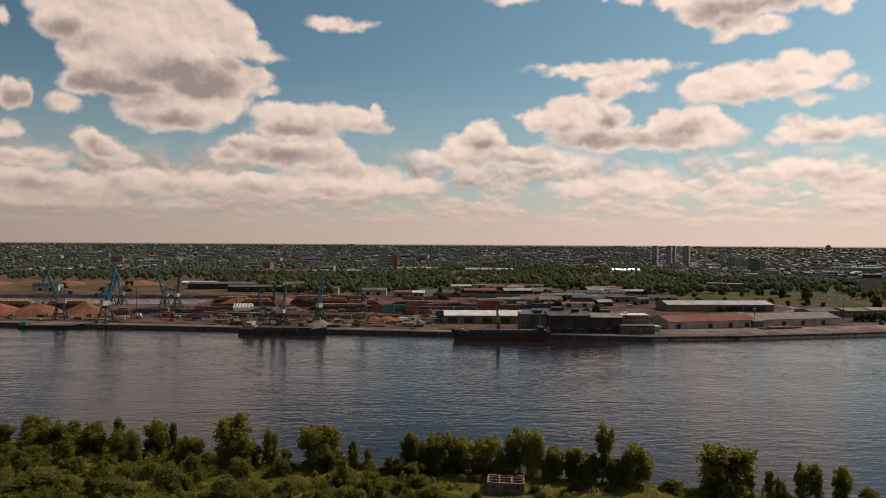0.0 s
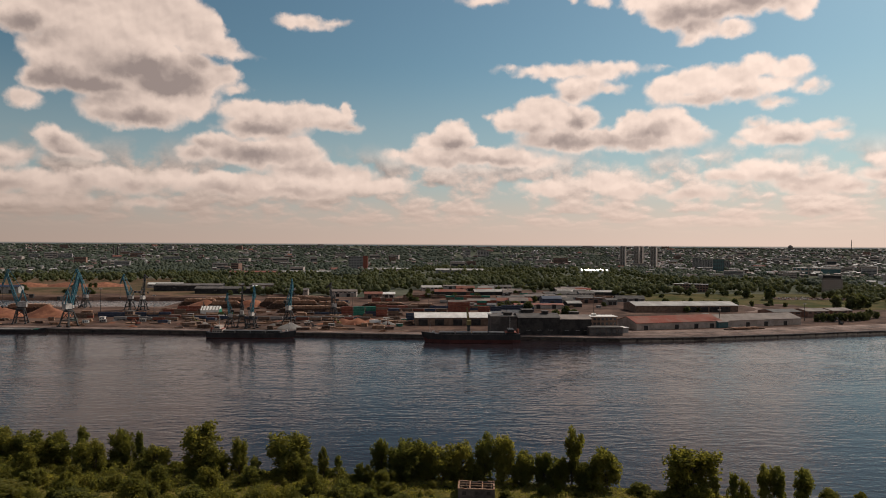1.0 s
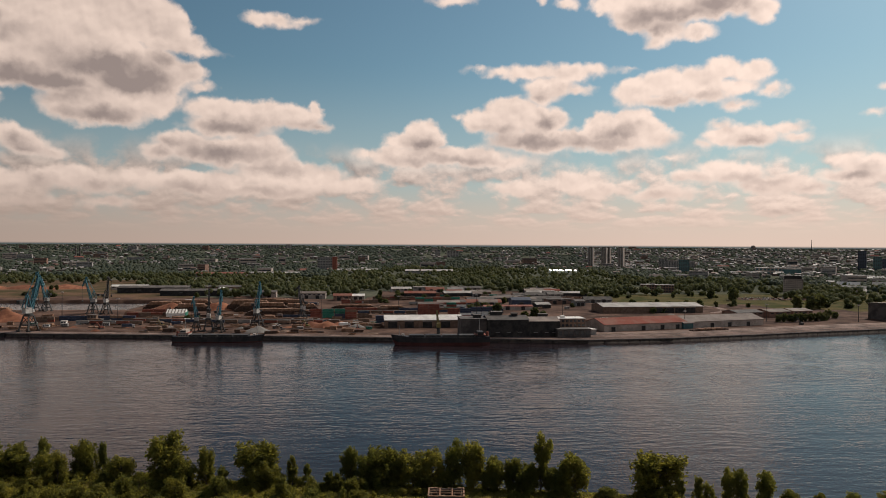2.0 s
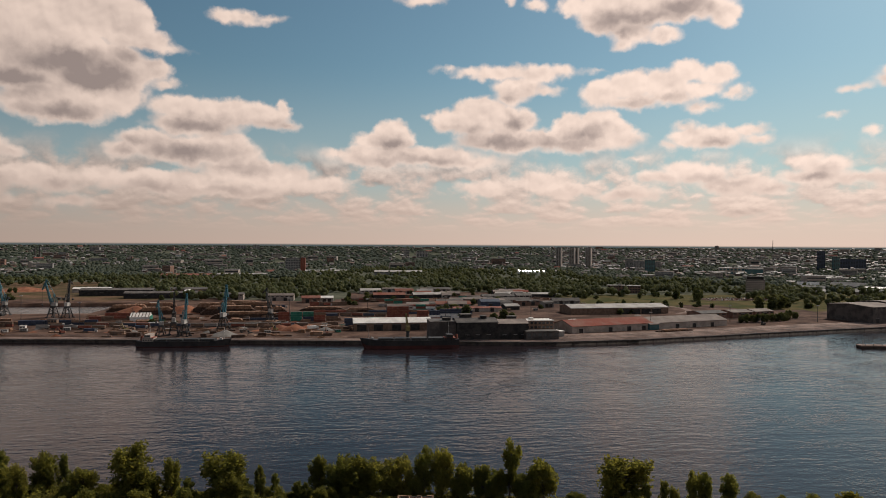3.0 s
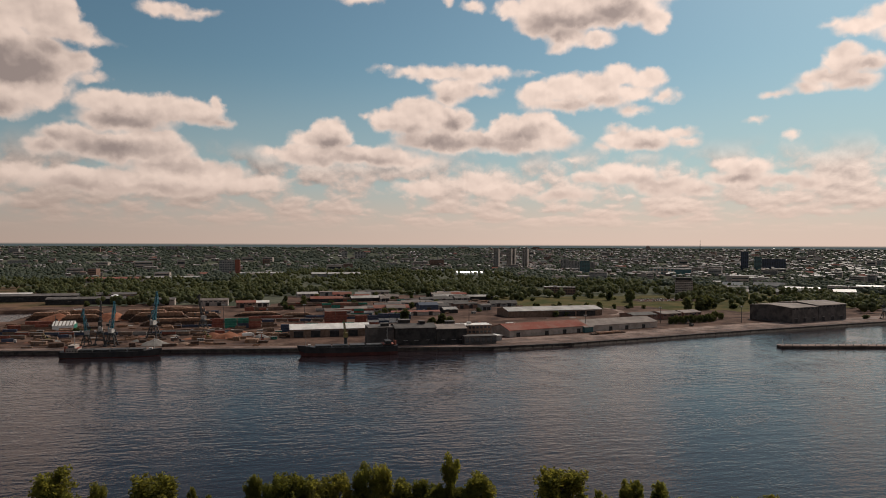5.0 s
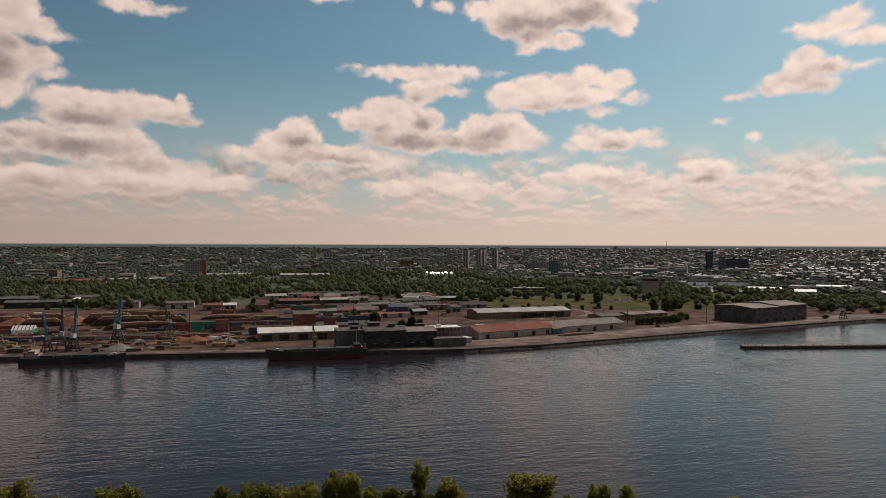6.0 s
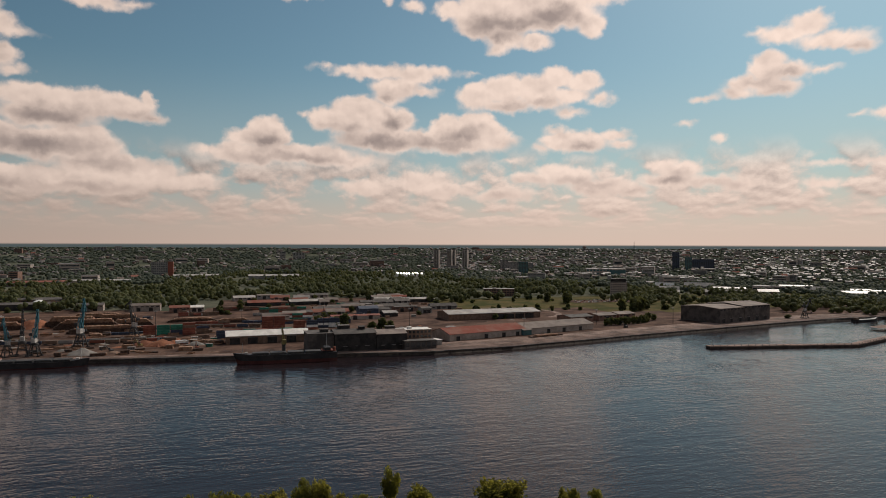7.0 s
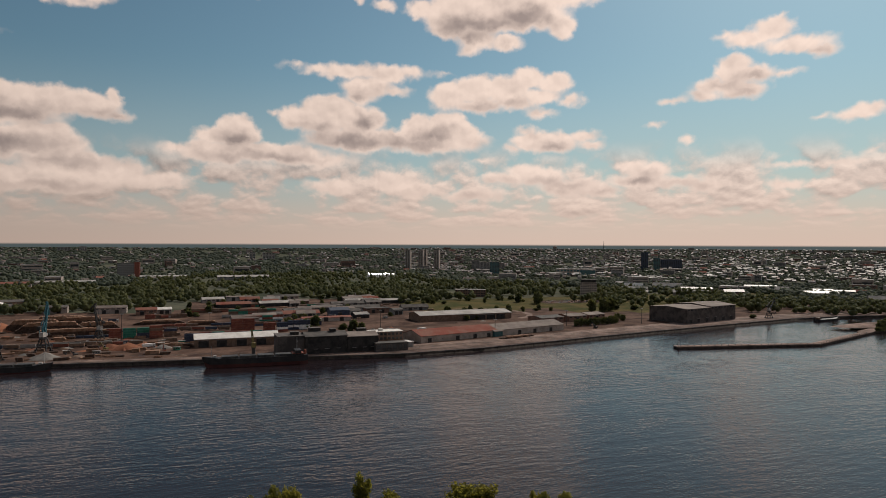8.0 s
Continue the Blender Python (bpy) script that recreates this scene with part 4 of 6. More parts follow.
# striped tent
ob = thing("storage_tent", pose(-232, 775, 3, 0, 0, 4), "white striped storage tent with a turquoise end", "tent")
part("roof", gable_roof(20, 16, 4.5, 8.5, 0.2, 0.2), M_TENT, ob)
for k in range(6):
    part("stripe", gable_roof(0.8, 16, 4.62, 8.62, 0.1, 0.2), M_ROOFGREY, ob).location = (1.5 + k * 3.4, 0, 0)
part("wall", gable_walls(19.9, 15.9, 4.4, 8.4), M_WHITE, ob)
part("end_panel", block(20.05, 20.3, 0, 16, 0, 5.5), M_GREEN, ob, "turquoise end panel")


def portal_crane(x, y, turn, tall, luff, paint=M_BLUE, label="blue and grey portal harbour crane on four braced legs", low=False, z=PORT_Z, head=0):
    """A level-luffing crane; tall: its height in metres; turn: the way the jib points."""
    s = tall / 40
    ob = thing("portal_crane", pose(x, y, z, 0, 0, turn) @ Matrix.Scale(s, 4), label, "crane", "harbour cranes")
    for a, b in ((-1, -1), (1, -1), (1, 1), (-1, 1)):
        bm = beam(bmesh.new(), (4.4 * a, 4.4 * b, 0.6), (2.2 * a, 2.2 * b, 11), 0.9, 0.8)
        leg = part("leg", bm, M_STEEL, ob)
        part("bogie", block(4.4 * a - 0.6, 4.4 * a + 0.6, 4.4 * b - 1.7, 4.4 * b + 1.7, 0, 1.0), M_STEEL, leg)
    for k in range(4):
        c = [(-1, -1), (1, -1), (1, 1), (-1, 1)]
        (a, b), (p, q) = c[k], c[(k + 1) % 4]
        bm = beam(bmesh.new(), (3.6 * a, 3.6 * b, 4.6), (3.6 * p, 3.6 * q, 4.6), 0.6)
        beam(bm, (3.6 * a, 3.6 * b, 4.6), (2.3 * p, 2.3 * q, 10.4), 0.4)
        part("brace", bm, M_STEEL, ob)
    part("ring", lathe(bmesh.new(), ((3.4, 10.8), (3.4, 11.9), (2.6, 12.1), (2.6, 13.0)), 20), M_STEEL, ob)
    house = part("machine_house", block(-4.2, 1.6, -1.7, 1.7, 13, 16.8), M_CAB, ob, "pale machine house")
    part("roof", block(-4.4, 1.8, -1.9, 1.9, 16.82, 17.1), M_GREY, house)
    cab = part("cab", block(1.6, 3.4, -1.9, -0.2, 13.4, 15.6), M_CAB, ob)
    part("window", block(3.41, 3.5, -1.7, -0.4, 14.2, 15.4), M_GLASS, cab)
    mast = bmesh.new()
    for b in (-1, 1):
        beam(mast, (1.2, 1.5 * b, 16.8), (-1.4, 0.8 * b, 26), 0.6), beam(mast, (-4.4, 1.5 * b, 16.8), (-1.4, 0.8 * b, 26), 0.5)
    beam(mast, (-1.4, -1, 26), (-1.4, 1, 26), 0.6)
    part("frame", mast, paint, ob)
    tip = Vector((1.8 + 24.5 * math.cos(radians(luff)), 0, 15 + 24.5 * math.sin(radians(luff))))
    part("jib", lattice(bmesh.new(), (1.8, 0, 15), tip, 1.9, 1.0, 9, 0.36), paint, ob, "open lattice jib")
    beak = tip + Vector((8.5 * math.cos(radians(head)), 0, 8.5 * math.sin(radians(head))))
    tail = tip - Vector((3.2 * math.cos(radians(head)), 0, 3.2 * math.sin(radians(head)) - 0.8))
    bm = lattice(bmesh.new(), tail, beak, 1.2, 0.7, 4, 0.3)
    part("beak", bm, paint, ob)
    part("tie", beam(bmesh.new(), (-1.4, 0, 26), tail, 0.35), paint, ob)
    arm = bmesh.new()
    beam(arm, (-1.4, 0, 24), (-6.5, 0, 21.5), 0.6), box(arm, -9.0, -6.0, -1.4, 1.4, 20.0, 22.6)
    part("counterweight", arm, M_STEEL, ob)
    part("rope", beam(bmesh.new(), beak, (beak.x, 0, max(9.0, beak.z - 16)), 0.14), M_STEEL, ob)
    hook = part("grab", lathe(bmesh.new(), ((0.3, -1.6), (1.1, -0.6), (0.8, 0.4), (0.2, 1.0)), 10), M_STEEL, ob)
    hook.location = (beak.x, 0, max(8.4, beak.z - 16.6))
    return ob


portal_crane(-377, 686, 195, 50, 72, head=-70)
portal_crane(-320, 662, 70, 51, 74, head=-60)
portal_crane(-405, 850, 60, 40, 74, head=-65)
portal_crane(-392, 852, 150, 38, 70, head=-60)
portal_crane(-328, 824, 165, 40, 72, head=-62)
portal_crane(-311, 818, 88, 41, 80, M_STEEL, "dark steel portal crane beside the inner dock", head=-20)
portal_crane(-168, 652, 125, 31, 70, head=-50)
portal_crane(-158, 656, 100, 38, 80, M_STEEL, "dark grey portal harbour crane with a steep jib", head=-10)
portal_crane(-147, 648, 82, 36, 78, head=-75)
portal_crane(-120, 690, 75, 41, 78, head=-70)
portal_crane(-82, 745, 130, 36, 75, M_STEEL, "dark steel portal crane among the timber", head=-30)
portal_crane(724, 708, 20, 30, 40, M_STEEL, "dark steel portal crane on the far quay corner", head=-60)


def heap(name, label, x, y, rx, ry, h, material, seed, category="heap", group=""):
    """A pile of loose stuff with slopes and runnels."""
    n, verts, faces = 28, [], []
    for j in range(9):
        f = j / 8
        for k in range(n):
            a = 2 * math.pi * k / n
            wob = 1 + 0.22 * noise.noise((math.cos(a) * 1.7 + seed, math.sin(a) * 1.7, f))
            z = h * (1 - f) ** 0.9 * (1 + 0.22 * noise.noise((math.cos(a) * 2 * f + seed, math.sin(a) * 2 * f, 4.0))) - 0.3
            verts.append((rx * f * wob * math.cos(a), ry * f * wob * math.sin(a), z))
    for j in range(8):
        for k in range(n):
            faces.append((j * n + k, (j + 1) * n + k, (j + 1) * n + (k + 1) % n, j * n + (k + 1) % n))
    me = mesh_from(name, verts, faces)
    ob = part(name, me, material)
    ob.location = (x, y, PORT_Z)
    return tagged(ob, label, category, group)


CHIP_WORDS = "tall orange-brown heap of wood chips on the quay"
for k, (x, y, rx, ry, h) in enumerate(((-475, 738, 42, 20, 13), (-432, 742, 34, 18, 13), (-385, 752, 30, 18, 11.5), (-505, 748, 30, 16, 11), (-250, 862, 26, 16, 10), (-196, 866, 26, 16, 11),
                                       (-52, 684, 16, 10, 6.5), (-67, 690, 14, 10, 5.5), (-38, 694, 12, 8, 4.5))):
    heap("chip_heap", CHIP_WORDS, x, y, rx, ry, h, M_CHIPS, k * 3.3, "heap", "wood chip heaps")
heap("gravel_heap", "grey gravel heap at the quay edge", -112, 648, 14, 9, 6.0, M_GRAVEL, 50)
heap("gravel_heap", "grey gravel heap at the quay edge", -22, 680, 9, 6, 4.0, M_GRAVEL, 53)
for k in range(5):
    heap("sawdust_bank", "long low orange bank of sawdust beyond the dock", -800 + k * 62, 1245 + k * 7, 46, 24, 8, M_CHIPS, 70 + k * 2.1, "heap", "sawdust banks")


def log_stack(x, y, turn, length, rows, seed, label="long stack of sawn timber with bark-dark ends"):
    rng = random.Random(seed)
    ob = thing("log_stack", pose(x, y, PORT_Z, 0, 0, turn), label, "timber", "timber stacks")
    for name, material, lo, hi in (("log_base", M_LOGEND, 0.0, 0.62), ("log_top", M_LOG, 0.62, 1.0)):
        bm = bmesh.new()
        for r in range(rows):
            f = r / max(1, rows - 1)
            if not lo <= f <= hi or (lo > 0 and f <= 0.62):
                continue
            t = 0.0
            while t < length:
                edge = min(t, length - t) / length * 5
                if f > edge + 0.15 + rng.uniform(-0.05, 0.1):
                    t += 1.2
                    continue
                d = rng.uniform(0.8, 1.5)
                z = 0.4 + r * 0.95
                beam(bm, (t, rng.uniform(-0.6, 0.6), z + rng.uniform(-0.2, 0.3)), (t + rng.uniform(-0.6, 0.6), 6 + rng.uniform(-0.7, 0.7), z + rng.uniform(-0.2, 0.4)), d)
                t += d * 0.95
        part(name, bm, material, ob)


log_stack(-246, 846, 3, 44, 9, 21)
log_stack(-172, 838, 2, 66, 11, 22)
log_stack(-186, 856, -2, 58, 13, 23)
log_stack(-118, 846, 3, 46, 9, 24)
log_stack(-170, 905, 3, 62, 11, 1)
log_stack(-176, 885, 1, 40, 9, 2)
log_stack(-140, 890, -3, 50, 11, 3)
log_stack(-152, 795, 2, 78, 8, 4, "long curved stack of dark logs with pale tops")
log_stack(-270, 892, 3, 62, 10, 5)
log_stack(-290, 880, 2, 50, 9, 6)
log_stack(-520, 775, 2, 70, 11, 7)
log_stack(-450, 780, 2, 60, 11, 8)
log_stack(-60, 880, 2, 55, 5, 9)
log_stack(-5, 860, 1, 40, 5, 10)
log_stack(300, 634, 16, 42, 2, 11, "low row of dark timber on the quay apron")


def container_kind(material, length):
    bm, n = bmesh.new(), int(length / 0.3)
    plan = [(length * k / n, -0.05 if k % 4 in (1, 2) else 0.0) for k in range(n + 1)]
    plan += [(x, 2.44 - y) for x, y in reversed(plan)]
    low, high = [[bm.verts.new((x, y, z)) for x, y in plan] for z in (0.12, 2.55)]
    for k in range(len(plan)):
        bm.faces.new((low[k], low[(k + 1) % len(plan)], high[(k + 1) % len(plan)], high[k]))
    bm.faces.new(low[::-1]), bm.faces.new(high)
    me = bpy.data.meshes.new("container")
    bm.to_mesh(me), bm.free()
    me.materials.append(material)
    bm = block(length, length + 0.08, 0.05, 2.39, 0.2, 2.45)
    door = bpy.data.meshes.new("door")
    bm.to_mesh(door), bm.free()
    door.materials.append(material)
    bm = bmesh.new()
    for px in (0, length - 0.16):
        for py in (-0.06, 2.34):
            for pz in (0, 2.44):
                box(bm, px, px + 0.18, py, py + 0.18, pz, pz + 0.16)
    post = bpy.data.meshes.new("corner_castings")
    bm.to_mesh(post), bm.free()
    post.materials.append(M_STEEL)
    return me, door, post


BOX_KINDS = {(c, n): container_kind(m, n) for c, m in (("red", M_RUST), ("navy", M_NAVY), ("green", M_GREEN), ("white", M_WHITE), ("brown", M_BROWN)) for n in (6.06, 12.19)}


def container(x, y, z, turn, colour, length=12.19):
    me, door, post = BOX_KINDS[colour, length]
    ob = new("shipping_container", me)
    ob.matrix_basis = pose(x, y, z, 0, 0, turn)
    tagged(ob, colour.replace("navy", "dark blue") + " corrugated steel shipping container in the yard", "container", "shipping containers")
    part("door", door, None, ob), part("corner_castings", post, None, ob)


def container_stack(x, y, turn, columns, tiers, colours, seed, length=12.19, gap=0.4):
    rng = random.Random(seed)
    for c in range(columns):
        for t in range(tiers if isinstance(tiers, int) else tiers[c]):
            ox = c * (length + gap)
            container(x + ox * math.cos(radians(turn)), y + ox * math.sin(radians(turn)), PORT_Z + t * 2.6, turn, rng.choice(colours), length)


container_stack(-75, 760, 1, 1, 4, ("red",), 1)
container_stack(-62, 760, 1, 1, 4, ("green", "green", "navy"), 2)
container_stack(-49, 760, 1, 1, 4, ("navy", "green"), 3)
container_stack(-37, 752, 1, 1, 5, ("red", "red", "brown"), 4)
container_stack(-24, 764, 1, 1, 3, ("navy", "brown"), 5)
container_stack(-4, 715, 1, 7, 3, ("navy",), 6)
container_stack(10, 745, 1, 5, 2, ("red", "navy", "green"), 7)
container_stack(44, 790, 1, 2, 5, ("red",), 8)
container_stack(76, 765, 1, 1, 4, ("red",), 9)
container_stack(90, 765, 1, 1, 4, ("white", "navy", "red"), 10)
container_stack(104, 780, 1, 2, 4, ("navy", "navy", "white"), 11)
container_stack(50, 960, 2, 5, 3, ("red", "brown", "green"), 12)
container_stack(-52, 950, 2, 4, 2, ("brown", "red"), 13)
container_stack(-275, 780, 2, 5, 2, ("red", "brown"), 14)
container_stack(-262, 790, 2, 3, 3, ("red",), 15)
container_stack(-330, 745, 1, 6, 2, ("navy", "navy", "brown"), 16)
container_stack(-350, 735, 2, 3, 2, ("red", "brown"), 17, 6.06)
container_stack(-225, 740, 2, 4, 1, ("red", "brown"), 18)
container_stack(-112, 775, 1, 3, 1, ("navy", "green"), 19)
container_stack(120, 930, 4, 3, 2, ("green", "white", "red"), 20)
container_stack(24, 826, 2, 6, 2, ("red", "navy", "brown"), 21)
container_stack(60, 870, 2, 4, 3, ("red", "white", "green"), 22)
container_stack(-40, 830, 2, 4, 2, ("brown", "red"), 23)
container_stack(150, 1010, 3, 4, 3, ("green", "red", "brown"), 24)
container_stack(70, 1080, 2, 5, 2, ("red", "brown", "green"), 25)
container_stack(-10, 1010, 2, 5, 2, ("brown", "red"), 26)
container_stack(110, 812, 1, 3, 3, ("navy", "white", "red"), 27)
flat_house("booth", "small brown brick control booth on the quay", -297, 733, 4, 8, 7, 7, M_BROWN, M_ROOFDARK, 2, 3, "booth")
flat_house("kiosk", "small white kiosk on the quay", -314, 712, 4, 5, 4, 3.4, M_WHITE, M_ROOFPALE, 1, 2, "booth")


def lorry(x, y, turn, colour):
    ob = thing("lorry", pose(x, y, PORT_Z, 0, 0, turn), "parked lorry with a box trailer in the yard", "lorry", "parked lorries")
    part("trailer", block(0, 9, 0, 2.5, 1.1, 3.8), colour, ob)
    cab = part("cab", block(9.5, 11.6, 0.05, 2.45, 0.6, 3.2), M_CAB, ob)
    part("windscreen", block(11.6, 11.66, 0.2, 2.3, 2.0, 3.0), M_GLASS, cab)
    for wx in (1.4, 2.8, 10.5):
        for wy in (0, 2.2):
            w = part("wheel", lathe(bmesh.new(), ((0.5, 0), (0.5, 0.3)), 12), M_STEEL, ob)
            w.matrix_basis = pose(wx, wy + 0.3, 0.5, 90)


for k in range(26):
    lorry(YARD.choice((YARD.uniform(-300, -190), YARD.uniform(-110, 0), YARD.uniform(40, 260))), YARD.uniform(680, 735) if k % 2 else YARD.uniform(840, 1000), YARD.uniform(-20, 20), YARD.choice((M_BROWN, M_WHITE, M_NAVY, M_RUST)))

# ---- boats ----


def ship_hull(length, beam_w, depth, low, high):
    """The skin of a hull between two heights, bow at +x."""
    bm, rings = bmesh.new(), []
    for k in range(25):
        f = k / 24
        w = beam_w / 2 * min(1.0, (1 - f) ** 0.55 * 2.1 if f > 0.6 else 1.0, 0.72 + f * 4)
        sheer = 1.8 * max(0.0, (f - 0.82) / 0.18) ** 1.3 + 0.5 * max(0.0, (0.1 - f) / 0.1)
        flare = 1.0 + 3.0 * max(0, f - 0.8)
        ring = []
        for side in (1, -1):
            for z in (low, high):
                top = z + (sheer if z == high and high > 2 else 0)
                ww = w * (0.9 if z < 0 else 1.0)
                ring.append(bm.verts.new((length * f + (top * 0.25 * flare if f > 0.97 else 0), side * ww, top)))
        rings.append(ring)
    for a, b in zip(rings, rings[1:]):
        bm.faces.new((a[0], b[0], b[1], a[1])), bm.faces.new((a[2], a[3], b[3], b[2])), bm.faces.new((a[1], b[1], b[3], a[3]))
    bm.faces.new((rings[0][0], rings[0][1], rings[0][3], rings[0][2]))
    bmesh.ops.recalc_face_normals(bm, faces=bm.faces)
    return bm


def ship(x, y, turn, length, beam_w, deck, label, house_at, red=1.6, house=M_WHITE, tall=4.6, coaming_mat=None):
    ob = thing("cargo_ship", pose(x, y, 0, 0, 0, turn), label, "ship", "moored ships")
    part("hull", ship_hull(length, beam_w, 6, red, deck), M_HULL, ob)
    part("lower_hull", ship_hull(length, beam_w, 6, -2.0, red), M_HULLRED, ob, "dull red lower hull")
    h0 = house_at * length
    a, b = (0.16, 0.86) if house_at < 0.5 else (0.06, 0.74)
    n = 4
    for k in range(n):
        x0, x1 = length * (a + (b - a) * k / n) + 0.5, length * (a + (b - a) * (k + 1) / n) - 0.5
        coaming = part("hatch_coaming", block(x0, x1, -beam_w * 0.36, beam_w * 0.36, deck - 0.1, deck + 1.3), coaming_mat or M_STEEL, ob)
        part("hatch_cover", block(x0 + 0.2, x1 - 0.2, -beam_w * 0.37, beam_w * 0.37, deck + 1.32, deck + 1.7), M_STEEL, coaming)
    hs = part("deckhouse", block(h0 - 4.5, h0 + 4.5, -beam_w * 0.42, beam_w * 0.42, deck - 0.1, deck + tall), house, ob)
    part("roof", block(h0 - 4.7, h0 + 4.7, -beam_w * 0.44, beam_w * 0.44, deck + tall + 0.02, deck + tall + 0.3), M_RUST, hs)
    br = part("bridge", block(h0 - 2.5, h0 + 2.5, -beam_w * 0.48, beam_w * 0.48, deck + tall + 0.32, deck + tall + 2.8), house, ob)
    part("window", block(h0 - 2.2, h0 + 2.2, -beam_w * 0.48 - 0.05, -beam_w * 0.48, deck + tall + 1.2, deck + tall + 2.2), M_GLASS, br)
    for k in range(4):
        part("window", block(h0 - 3.7 + k * 2, h0 - 2.7 + k * 2, -beam_w * 0.42 - 0.05, -beam_w * 0.42, deck + tall - 2.2, deck + tall - 1.3), M_GLASS, hs)
    fun = part("funnel", lathe(bmesh.new(), ((1.2, 0), (1.0, 4.2)), 14), M_RUST, ob)
    fun.location = (h0 - 6.2, 0, deck)
    for px, ph in ((h0 + 0.5, 15), (length * 0.95 if house_at < 0.5 else length * 0.8, 10)):
        bm = beam(bmesh.new(), (px, 0, deck), (px, 0, deck + ph), 0.5, 0.2)
        beam(bm, (px, -1.8, deck + ph * 0.75), (px, 1.8, deck + ph * 0.75), 0.2)
        part("mast", bm, M_CAB, ob)
    bm = bmesh.new()
    for s in (-1, 1):
        beam(bm, (length * 0.04, s * beam_w * 0.47, deck + 1.0), (length * 0.85, s * beam_w * 0.49, deck + 1.0), 0.12)
        for k in range(26):
            px = length * (0.04 + 0.81 * k / 25)
            beam(bm, (px, s * beam_w * 0.48, deck), (px, s * beam_w * 0.48, deck + 1.0), 0.1)
    part("railing", bm, M_STEEL, ob)
    bm = box(bmesh.new(), length * 0.9, length * 0.93, -1.5, 1.5, deck + 0.5, deck + 2.2)
    part("winch", bm, M_CAB, ob)
    return ob


ship(-176, 609, -2.6, 75, 12, 4.6, "black cargo ship with a pale deckhouse moored at the quay", 0.13, red=0.5, tall=3.0, house=M_WALL)
freighter = ship(93, 578, 178.6, 80, 12.5, 7.0, "black and dull red freighter moored at the quay", 0.10, red=2.6, house=M_HULL, tall=1.6)
ob = thing("deck_crane", pose(50, 583, 6.9, 0, 0, 100), "yellow and dark loading crane over the freighter", "crane")
M_YELLOW = mat("weathered_yellow", (0.13, 0.10, 0.03), (0.2, 0.155, 0.055), 2, 0.6)
part("pedestal", lathe(bmesh.new(), ((1.6, -0.2), (1.3, 6), (1.8, 6.4), (1.8, 7.2)), 14), M_STEEL, ob)
part("cab", block(-2, 2.2, -1.6, 1.6, 7.2, 11), M_YELLOW, ob)
part("jib", lattice(bmesh.new(), (1, 0, 9.5), (6, 0, 21), 1.6, 0.7, 6, 0.3), M_YELLOW, ob)
part("rope", beam(bmesh.new(), (6, 0, 21), (6, 0, 9), 0.12), M_STEEL, ob)
barge = thing("barge", pose(-392, 645, 0, 0, 0, -1.5), "low dark barge with a green bow and pale load", "barge")
part("hull", ship_hull(60, 10, 4, -1, 2.4), M_HULL, barge)
part("load", block(9, 50, -4, 4, 2.3, 3.4), M_GRAVEL, barge, "pale gravel load")
part("wheelhouse", block(2, 7, -2.4, 2.4, 2.3, 5.0), M_GREEN, barge, "green wheelhouse")
part("bow_plate", block(51, 55, -2.8, 2.8, 2.3, 3.2), M_GREEN, barge)
barge = thing("barge", pose(770, 676, 0, 0, 0, 5), "low dark barge moored off the far bank", "barge")
part("hull", ship_hull(44, 8, 4, -1, 2.6), M_HULL, barge)
part("wheelhouse", block(3, 8, -2, 2, 2.5, 5.0), M_BROWN, barge)

# ---- pier, quay edge ----
pier = thing("pier", pose(0, 0, 0), "long narrow concrete pier out in the river", "pier", kind="structure")
for k, ((x0, y0), (x1, y1)) in enumerate((((438, 537), (585, 507)), ((585, 507), (716, 556)), ((716, 556), (800, 590)))):
    d = Vector((x1 - x0, y1 - y0, 0))
    ln, tn = d.length, math.degrees(math.atan2(d.y, d.x))
    w = 9 if k < 2 else 14
    ob = part("deck", block(-0.5, ln + 1, 0, w, 1.6, 2.4 - 0.02 * k), M_QUAY, pier)
    ob.matrix_basis = pose(x0, y0, 0, 0, 0, tn)
    ob = part("side_wall", block(-0.4, ln + 0.9, 0.1, w - 0.1, -3, 1.58), M_WALLQ, pier)
    ob.matrix_basis = pose(x0, y0, 0, 0, 0, tn)
    if k < 2:
        for j in range(int(ln / 7)):
            ob = part("bollard", lathe(bmesh.new(), ((0.35, 0), (0.3, 0.7), (0.5, 0.9), (0.4, 1.2)), 8), M_STEEL, pier)
            ob.matrix_basis = pose(x0, y0, 2.4, 0, 0, tn) @ pose(3 + j * 7, 0.8, 0)
ob = part("beacon", beam(bmesh.new(), (0, 0, 0), (0, 0, 5), 0.6, 0.4), M_CAB, pier)
ob.location = (441, 540, 2.4)
for (x0, y0), (x1, y1) in zip(QUAY[1:-2], QUAY[2:-1]):
    d = Vector((x1 - x0, y1 - y0, 0))
    ln, tn = d.length, math.degrees(math.atan2(d.y, d.x))
    m = pose(x0, y0, 0, 0, 0, tn)
    cap = tagged(part("quay_cap", block(0, ln, -0.25, 1.1, PORT_Z - 0.5, PORT_Z + 0.35), M_HALL), "worn concrete coping along the quay edge", "quay", kind="structure")
    cap.matrix_basis = m
    at = 2.0
    while at < ln - 2:
        part("fender", block(at, at + 1.0, -0.5, -0.24, 0.6, PORT_Z - 0.6), M_WALLQ, cap)
        at += YARD.uniform(8, 26)

# ---- the town ----


